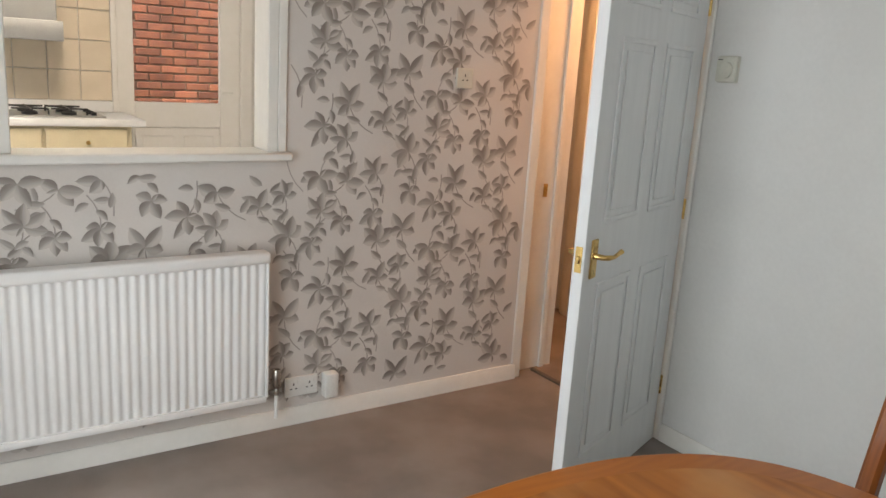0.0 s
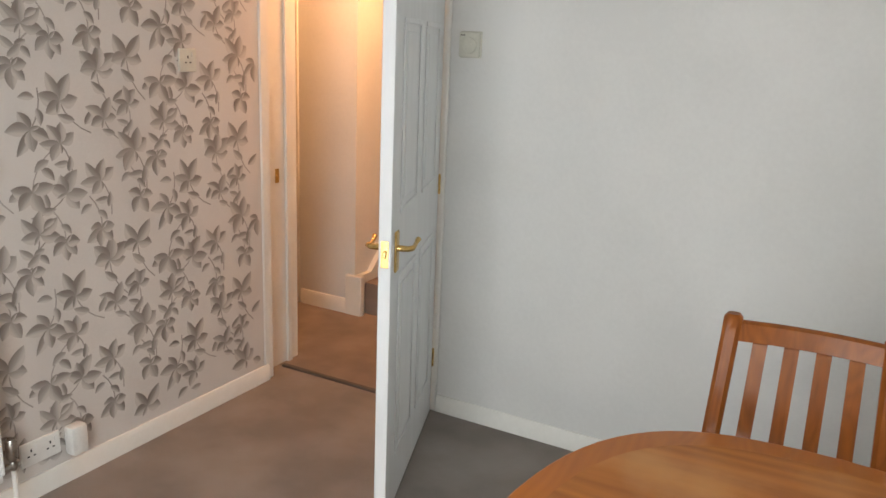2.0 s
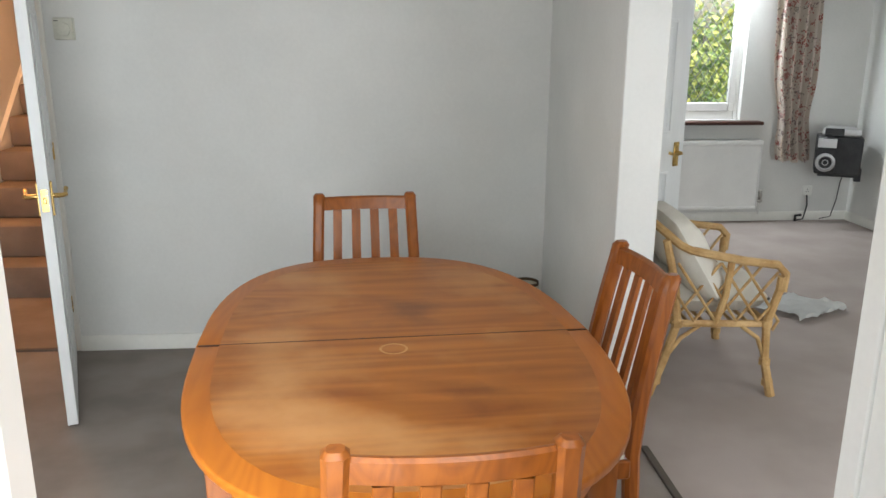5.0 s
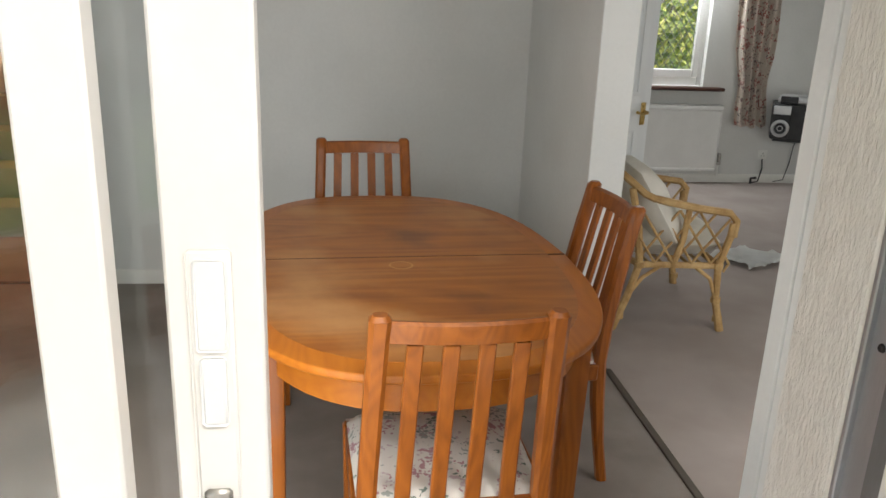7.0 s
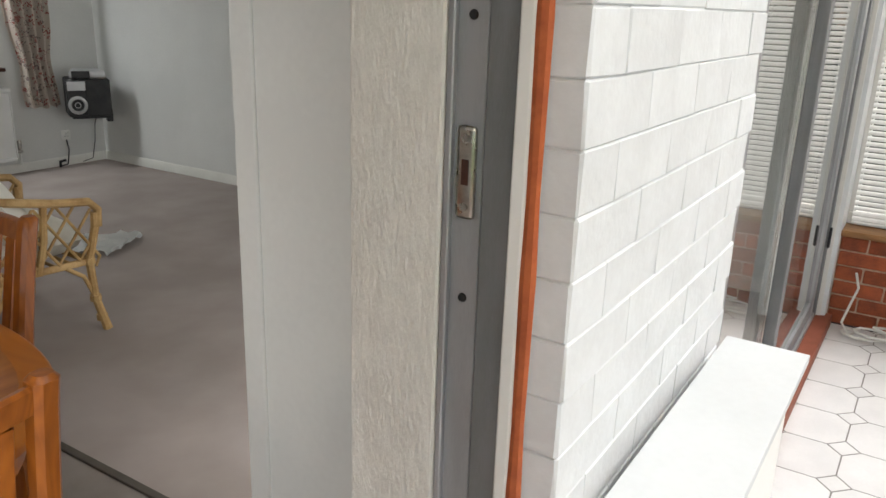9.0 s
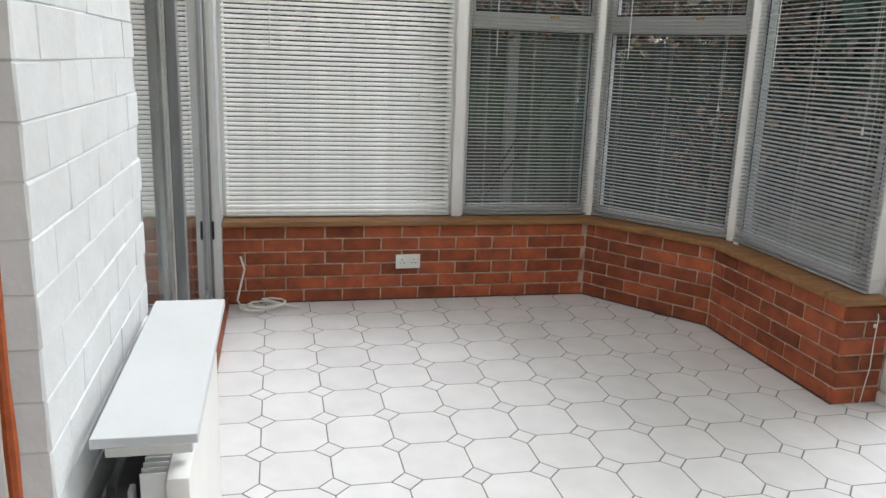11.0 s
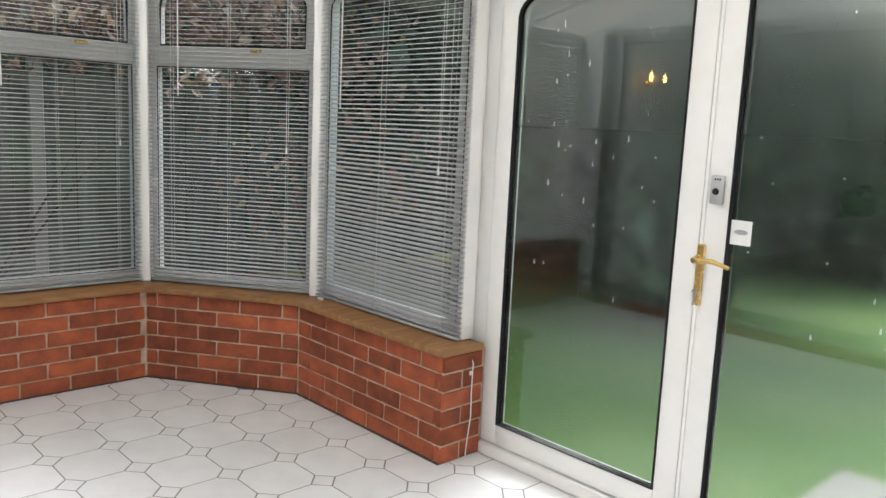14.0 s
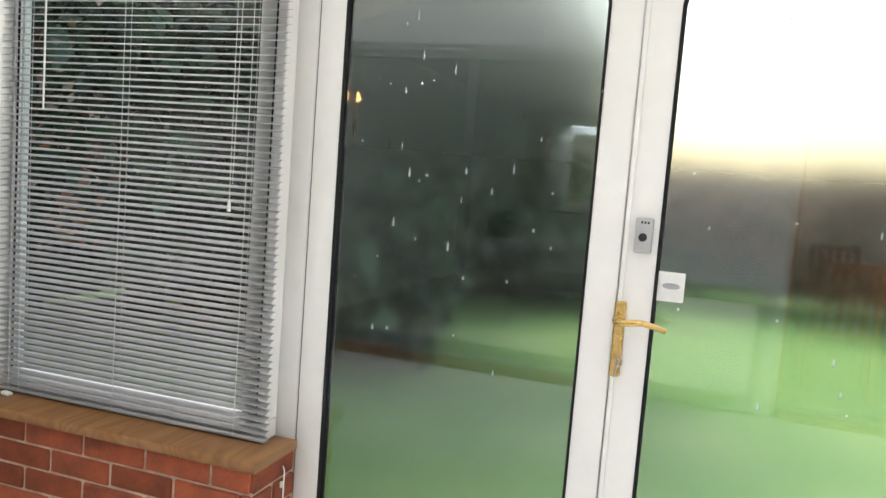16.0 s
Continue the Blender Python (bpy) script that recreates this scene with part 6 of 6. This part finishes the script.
def french(s):
    """One leaf; s = 1 towards +x of the meeting line."""
    a, b = MX + s * 0.004, DX + s * 0.942
    x0, x1 = min(a, b), max(a, b)
    d = thing("door_french", "white upvc glazed door, its pane clouded with condensation", "door", kind="structure")
    y0, y1 = DM - 0.04, DM + 0.018
    sw = 0.085
    part("stile", bx(x0, x0 + sw, y0, y1, 0.06, 1.935, 0.006, seg=2), UPVC, d)
    part("stile", bx(x1 - sw, x1, y0, y1, 0.06, 1.935, 0.006, seg=2), UPVC, d)
    part("bottom_rail", bx(x0 + sw, x1 - sw, y0, y1, 0.06, 0.145, 0.006, seg=2), UPVC, d)
    part("arched_head", arch_head(x0 + sw, x1 - sw, 1.855, 1.935, 0.085, y0, y1), UPVC, d)
    part("gasket", tube([(x, y1 - 0.001, z) for x, z in arched(x0 + sw + 0.002, x1 - sw - 0.002, 0.147, 1.853, 0.085)], 0.005, closed=True, seg=5), GASKET, d, "black rubber glazing seal")
    part("glazing_seal", tube([(x, DM + 0.010, z) for x, z in arched(x0 + sw + 0.001, x1 - sw - 0.001, 0.146, 1.854, 0.085)], 0.0045, closed=True, seg=5), GASKET, d, "black rubber glazing seal")
    for dy in (-0.004, -0.02):
        part("spacer_bar", tube([(x, DM + dy, z) for x, z in arched(x0 + sw + 0.001, x1 - sw - 0.001, 0.146, 1.854, 0.085)], 0.0062, closed=True, seg=6), GASKET, d, "dark spacer bar of the double glazing")
    part("edge_gasket", tube([((x0 - 0.002 if s < 0 else x1 + 0.002), y1 - 0.012, 0.06), ((x0 - 0.002 if s < 0 else x1 + 0.002), y1 - 0.012, 1.937), ((x1 if s < 0 else x0), y1 - 0.012, 1.937)], 0.004, seg=5), GASKET, d, "black rubber seal")
    g = part("pane", prism([(x, z) for x, z in arched(x0 + sw - 0.004, x1 - sw + 0.004, 0.141, 1.859, 0.085)], -0.004, 0.004), MIST, d, "misted double-glazed pane", pose(0, DM - 0.01, 0, 90, 0, 0))
    g.visible_shadow = False
    g = part("inner_pane", prism([(x, z) for x, z in arched(x0 + sw - 0.004, x1 - sw + 0.004, 0.141, 1.859, 0.085)], -0.002, 0.002), DOORG, d, "clear room-side pane", pose(0, DM + 0.006, 0, 90, 0, 0))
    g.visible_shadow = False
    rr = random.Random(17 + s)
    for k in range(34 if s > 0 else 26):
        x, z, ln = rr.uniform(x0 + sw + 0.03, x1 - sw - 0.03), rr.uniform(0.75, 1.75), rr.choice([0.006, 0.008, 0.012, 0.02, 0.03])
        w = rr.uniform(0.0022, 0.0042)
        # drops whose sky glint is painted as a pale colour
        part("water_drop", lathe([(0, 0), (w * 0.9, ln * 0.15), (w, ln * 0.35), (w * 0.5, ln * 0.8), (0, ln)], seg=8, centre=(x, DM - 0.004, z)), DROP_GLINT, d)
    return d


leafs = [french(1), french(-1)]
d = leafs[0]
ly = DM + 0.018
bp_ = part("back_plate", bx(DX + 0.012 - 0.006, DX + 0.012 + 0.022, ly, ly + 0.009, 0.815, 1.015, 0.004), BRASS, d, "long polished brass back plate")
part("lever", tube([(DX + 0.02, ly + 0.008, 0.965), (DX + 0.02, ly + 0.045, 0.965), (DX + 0.005, ly + 0.055, 0.966), (DX - 0.04, ly + 0.055, 0.972), (DX - 0.075, ly + 0.052, 0.965), (DX - 0.10, ly + 0.05, 0.958)], [0.013, 0.011, 0.009, 0.008, 0.007, 0.006], seg=10), BRASS, d, "curved brass lever")
part("lever_boss", lathe([(0, 0), (0.017, 0), (0.016, 0.01), (0, 0.014)], seg=16), BRASS, d, at=pose(DX + 0.021, ly + 0.008, 0.965, -90, 0, 0))
part("key", tube([(DX + 0.012, ly + 0.008, 0.865), (DX + 0.012, ly + 0.03, 0.865), (DX + 0.014, ly + 0.034, 0.845), (DX + 0.018, ly + 0.034, 0.82)], 0.003, tube([(DX + 0.013 + 0.012 * math.cos(k), ly + 0.031, 0.86 + 0.012 * math.sin(k)) for k in [q * 0.7 for q in range(9)]], 0.0022, seg=5), seg=6), CHROME, d, "key ring left in the lock")
solo("trim_astragal", bx(MX - 0.012, MX + 0.0, ly - 0.004, ly + 0.006, 0.06, 1.935, 0.002), UPVC, kind="structure")
al = thing("door_alarm_sensor", "small white door alarm stuck to the door stile", "alarm", pose(DX - 0.02, ly + 0.006, 1.19))
part("body", bx(-0.022, 0.022, 0.0, 0.016, -0.045, 0.045, 0.005, seg=2), SILVER, al)
part("button", lathe([(0, 0), (0.011, 0), (0.010, 0.004), (0, 0.004)], seg=14), BLACK, al, at=pose(0.002, 0.0158, -0.005, -90, 0, 0))
for k in range(3):
    part("vent_slot", bx(-0.012 + 0.008 * k, -0.007 + 0.008 * k, 0.0155, 0.0166, 0.03, 0.036), BLACK, al)
stk = thing("window_sticker", "square white sticker with a grey oval on the door pane", "sticker", pose(DX - 0.098, DM + 0.0145, 1.064))
part("paper", bx(-0.033, 0.033, -0.0055, -0.0045, -0.038, 0.038), PAPERW, stk)
part("printed_oval", lathe([(0, 0), (0.022, 0), (0.022, 0.0006), (0, 0.0006)], seg=24), ALU, stk, at=pose(0, -0.0045, 0.002, -90, 0, 0) @ Matrix.Diagonal((1, 0.36, 1, 1)))

# cables
solo("loose_cable", tube([(3.52, -0.80, 0.30), (3.545, -0.82, 0.22), (3.53, -0.80, 0.14), (3.47, -0.78, 0.06), (3.45, -0.82, 0.012)] + [(3.47 + 0.07 * math.cos(k * 0.7), -0.86 - 0.006 * k + 0.09 * math.sin(k * 0.7), 0.012 + 0.002 * k) for k in range(20)] + [(3.46, -1.12, 0.012)], 0.006, seg=6), WPLAST, "white cable coiled loosely on the tiled floor", "cable")
solo("wall_cable", tube([(1.905, -3.505, 0.46), (1.878, -3.51, 0.40), (1.876, -3.505, 0.28), (1.868, -3.50, 0.18), (1.872, -3.49, 0.08), (1.86, -3.47, 0.012), (1.85, -3.43, 0.008)], 0.0022, seg=6), WPLAST, "thin cable down the brick return by the door", "cable")
cl = thing("cable_clip", "small white clip on the brick return", "clip", pose(1.884, -3.50, 0.36))
part("body", bx(-0.008, 0.004, -0.006, 0.006, -0.009, 0.009, 0.002), CREAMP, cl)
solo("sill_latch", bx(-0.02, 0.02, -0.01, 0.01, 0, 0.012, 0.004), WPLAST, "small white blind clip on the timber sill", "clip", m=pose(2.86, -3.43, SILL_Z, 0, 0, -10))

# roof: cream cloth panels between white bars, ridge running out from the house
RZ = 2.95
ends = [(A0[0], YO), A1, A2, (DX, A2[1])]
apex, back = (DX, -2.0, RZ), (DX, YO, RZ)
rf = thing("roof_conservatory", "pitched conservatory roof lined with cream pleated cloth", "roof", kind="structure")
for s in (0, 1):
    f = (lambda p: p) if not s else mirror
    E = [(*f(p), EAVES + 0.03) for p in (A0[:1] + (YO,), A1, A2)]
    quads = [(E[0], E[1], apex, back), (E[1], E[2], apex)]
    if not s:
        quads.append((E[2], (*mirror(A2), EAVES + 0.03), apex))
    for qd in quads:
        bm = bmesh.new()
        bm.faces.new([bm.verts.new(v) for v in qd])
        bmesh.ops.solidify(bm, geom=bm.faces[:], thickness=0.012)
        g = part("roof_panel", bm, ROOFC, rf, "cream translucent roof cloth")
        g.visible_shadow = False
    for v in E[1:]:
        part("roof_bar", tube([(v[0], v[1], v[2] - 0.01), (apex[0], apex[1], apex[2] - 0.02)], 0.022, seg=6), UPVC, rf)
    for u in (0.33, 0.66):
        a = Vector(E[0]).lerp(Vector(E[1]), u)
        b = Vector(back).lerp(Vector(apex), u)
        part("roof_bar", tube([a - Vector((0, 0, 0.01)), b - Vector((0, 0, 0.02))], 0.02, seg=6), UPVC, rf)
    for a, b in zip(E, E[1:]):
        part("eaves_beam", tube([(a[0], a[1], EAVES + 0.02), (b[0], b[1], EAVES + 0.02)], 0.035, seg=6), UPVC, rf)
part("eaves_beam", tube([(*A2, EAVES + 0.02), (*mirror(A2), EAVES + 0.02)], 0.035, seg=6), UPVC, rf)
part("ridge", tube([back, apex], 0.04, seg=8), UPVC, rf)
wall("wall_over_doors", [(mirror(A2)[0], A2[0], A2[1], A2[1] + 0.03, EAVES - 0.01, EAVES + 0.03), (DX - DW - 0.07, DX + DW + 0.07, DM - 0.02, A2[1], 2.06, EAVES + 0.03)], UPVC)

# ---- garden ----
gr = solo("ground", bx(-60, 60, -60, 60, -0.3, -0.14), GRASS, kind="structure")
solo("pavement_patio", bx(-1.9, 0.9, -4.9, -3.7, -0.14, -0.08, 0.01), SLAB, kind="structure")


def fence(name, label, p, ang, length, ht_):
    f = thing(name, label, "fence", pose(p[0], p[1], -0.14, 0, 0, ang))
    bm = mesh_of(bx(0, 0.158, -0.007, 0.007, 0.05, ht_, 0.004), "board", FENCE)
    n = int(length / 0.15)
    for k in range(n):
        o = new("board", bm)
        o.parent, o.location = f, (k * 0.15, 0.015 * (k % 2), 0)
    for k in range(int(length / 1.8) + 1):
        part("post", bx(k * 1.8 - 0.05, k * 1.8 + 0.05, -0.1, -0.03, 0, ht_ + 0.1, 0.006), FENCE if k != 2 else SLAB, f)
    for z in (0.3, ht_ - 0.25):
        part("rail", bx(0, length, -0.04, -0.012, z, z + 0.08, 0.004), FENCE, f)


fence("fence", "weathered dark boarded garden fence", (6.2, 0.5), -90, 9.0, 1.75)
fence("fence", "weathered dark boarded fence at the foot of the garden", (6.2, -13.0), 180, 14.0, 1.7)


def foliage(name, label, centre, rx, ry, rz, count, size, mat, seed, trunk=0.0, cat="bush"):
    """Many small folded leaves in uneven clumps round a centre, on a forked stem."""
    rr = random.Random(seed)
    t = thing(name, label, cat, pose(centre[0], centre[1], -0.14))
    clumps = [(rr.gauss(0, 0.45), rr.gauss(0, 0.45), rr.gauss(0, 0.45), rr.uniform(0.2, 0.5)) for _ in range(22)]
    vs, fs = [], []
    for _ in range(count):
        cx, cy, cz, cr = rr.choice(clumps)
        p = Vector(((cx + rr.gauss(0, cr * 0.6)) * rx, (cy + rr.gauss(0, cr * 0.6)) * ry, centre[2] + (cz + rr.gauss(0, cr * 0.6)) * rz))
        if p.z < 0.05:
            continue
        q = Euler((rr.uniform(-1.2, 1.2), rr.uniform(-1.2, 1.2), rr.uniform(0, 6.28))).to_matrix()
        s = size * rr.uniform(0.6, 1.4)
        k = len(vs)
        for a, b, c in ((-0.5, 0, 0), (0, -0.28, 0.08), (0.5, 0, 0), (0, 0.28, 0.08)):
            vs.append(p + q @ Vector((a, b, c)) * s)
        fs += [(k, k + 1, k + 2), (k, k + 2, k + 3)]
    me = bpy.data.meshes.new("crown")
    me.from_pydata(vs, [], fs)
    me.materials.append(mat)
    o = new("crown", me)
    o.parent = t
    bm = None
    for k in range(9):
        a = rr.uniform(0, 6.28)
        cx, cy, cz, _ = clumps[k]
        r0 = max(0.012, trunk * 0.45)
        bm = tube([(0, 0, max(0.0, trunk * 4)), (cx * rx * 0.4, cy * ry * 0.4, centre[2] * 0.55 + cz * rz * 0.3), (cx * rx, cy * ry, max(0.2, centre[2] + cz * rz))], [r0, r0 * 0.6, r0 * 0.25], bm, 6)
    part("limbs", bm, BARK, t)
    if trunk:
        part("trunk", tube([(0, 0, 0), (0.03, 0.02, centre[2] * 0.3), (0, 0, centre[2] * 0.75)], [trunk * 1.3, trunk, trunk * 0.5]), BARK, t)


foliage("autumn_hedge", "overgrown hedge with rust-brown autumn leaves over the fence", (6.0, -2.6, 2.35), 0.6, 3.2, 0.5, 15000, 0.11, AUTUMN, 3)
foliage("autumn_bush", "sparse bush with pale brown leaves outside the angled window", (4.7, -4.7, 1.35), 0.8, 0.9, 0.8, 650, 0.08, AUTUMN, 8)
foliage("conifer", "dense dark evergreen beyond the lawn", (3.3, -8.0, 2.2), 1.3, 1.2, 2.3, 16000, 0.24, GREEN, 5, 0.12, "tree")
foliage("hedge", "long dark evergreen hedge across the end of the lawn", (4.6, -10.6, 1.0), 2.6, 0.8, 1.5, 16000, 0.26, GREEN, 15)
foliage("conifer", "dense dark evergreen in the garden corner", (5.4, -7.2, 2.6), 1.5, 1.4, 2.6, 18000, 0.26, GREEN, 6, 0.13, "tree")
foliage("conifer", "dense dark evergreen behind the fence", (8.0, -5.6, 2.8), 1.5, 2.0, 2.6, 16000, 0.28, GREEN, 7, 0.13, "tree")
foliage("conifer", "tall dark evergreen behind the boarded fence", (8.2, -1.8, 2.6), 1.2, 2.4, 2.2, 16000, 0.28, GREEN, 10, 0.13, "tree")
foliage("hedge", "brown winter hedge along the end fence", (-1.5, -12.2, 1.1), 4.0, 0.6, 0.9, 4500, 0.16, AUTUMN, 9)
foliage("shrub", "yellow-green shrub outside the leaded window", (4.2, 8.6, 1.0), 1.5, 1.0, 0.85, 5000, 0.10, BRIGHT, 11)
foliage("shrub", "yellow-green shrub in the front garden", (5.6, 10.2, 1.5), 1.8, 1.0, 1.2, 4000, 0.13, BRIGHT, 12)
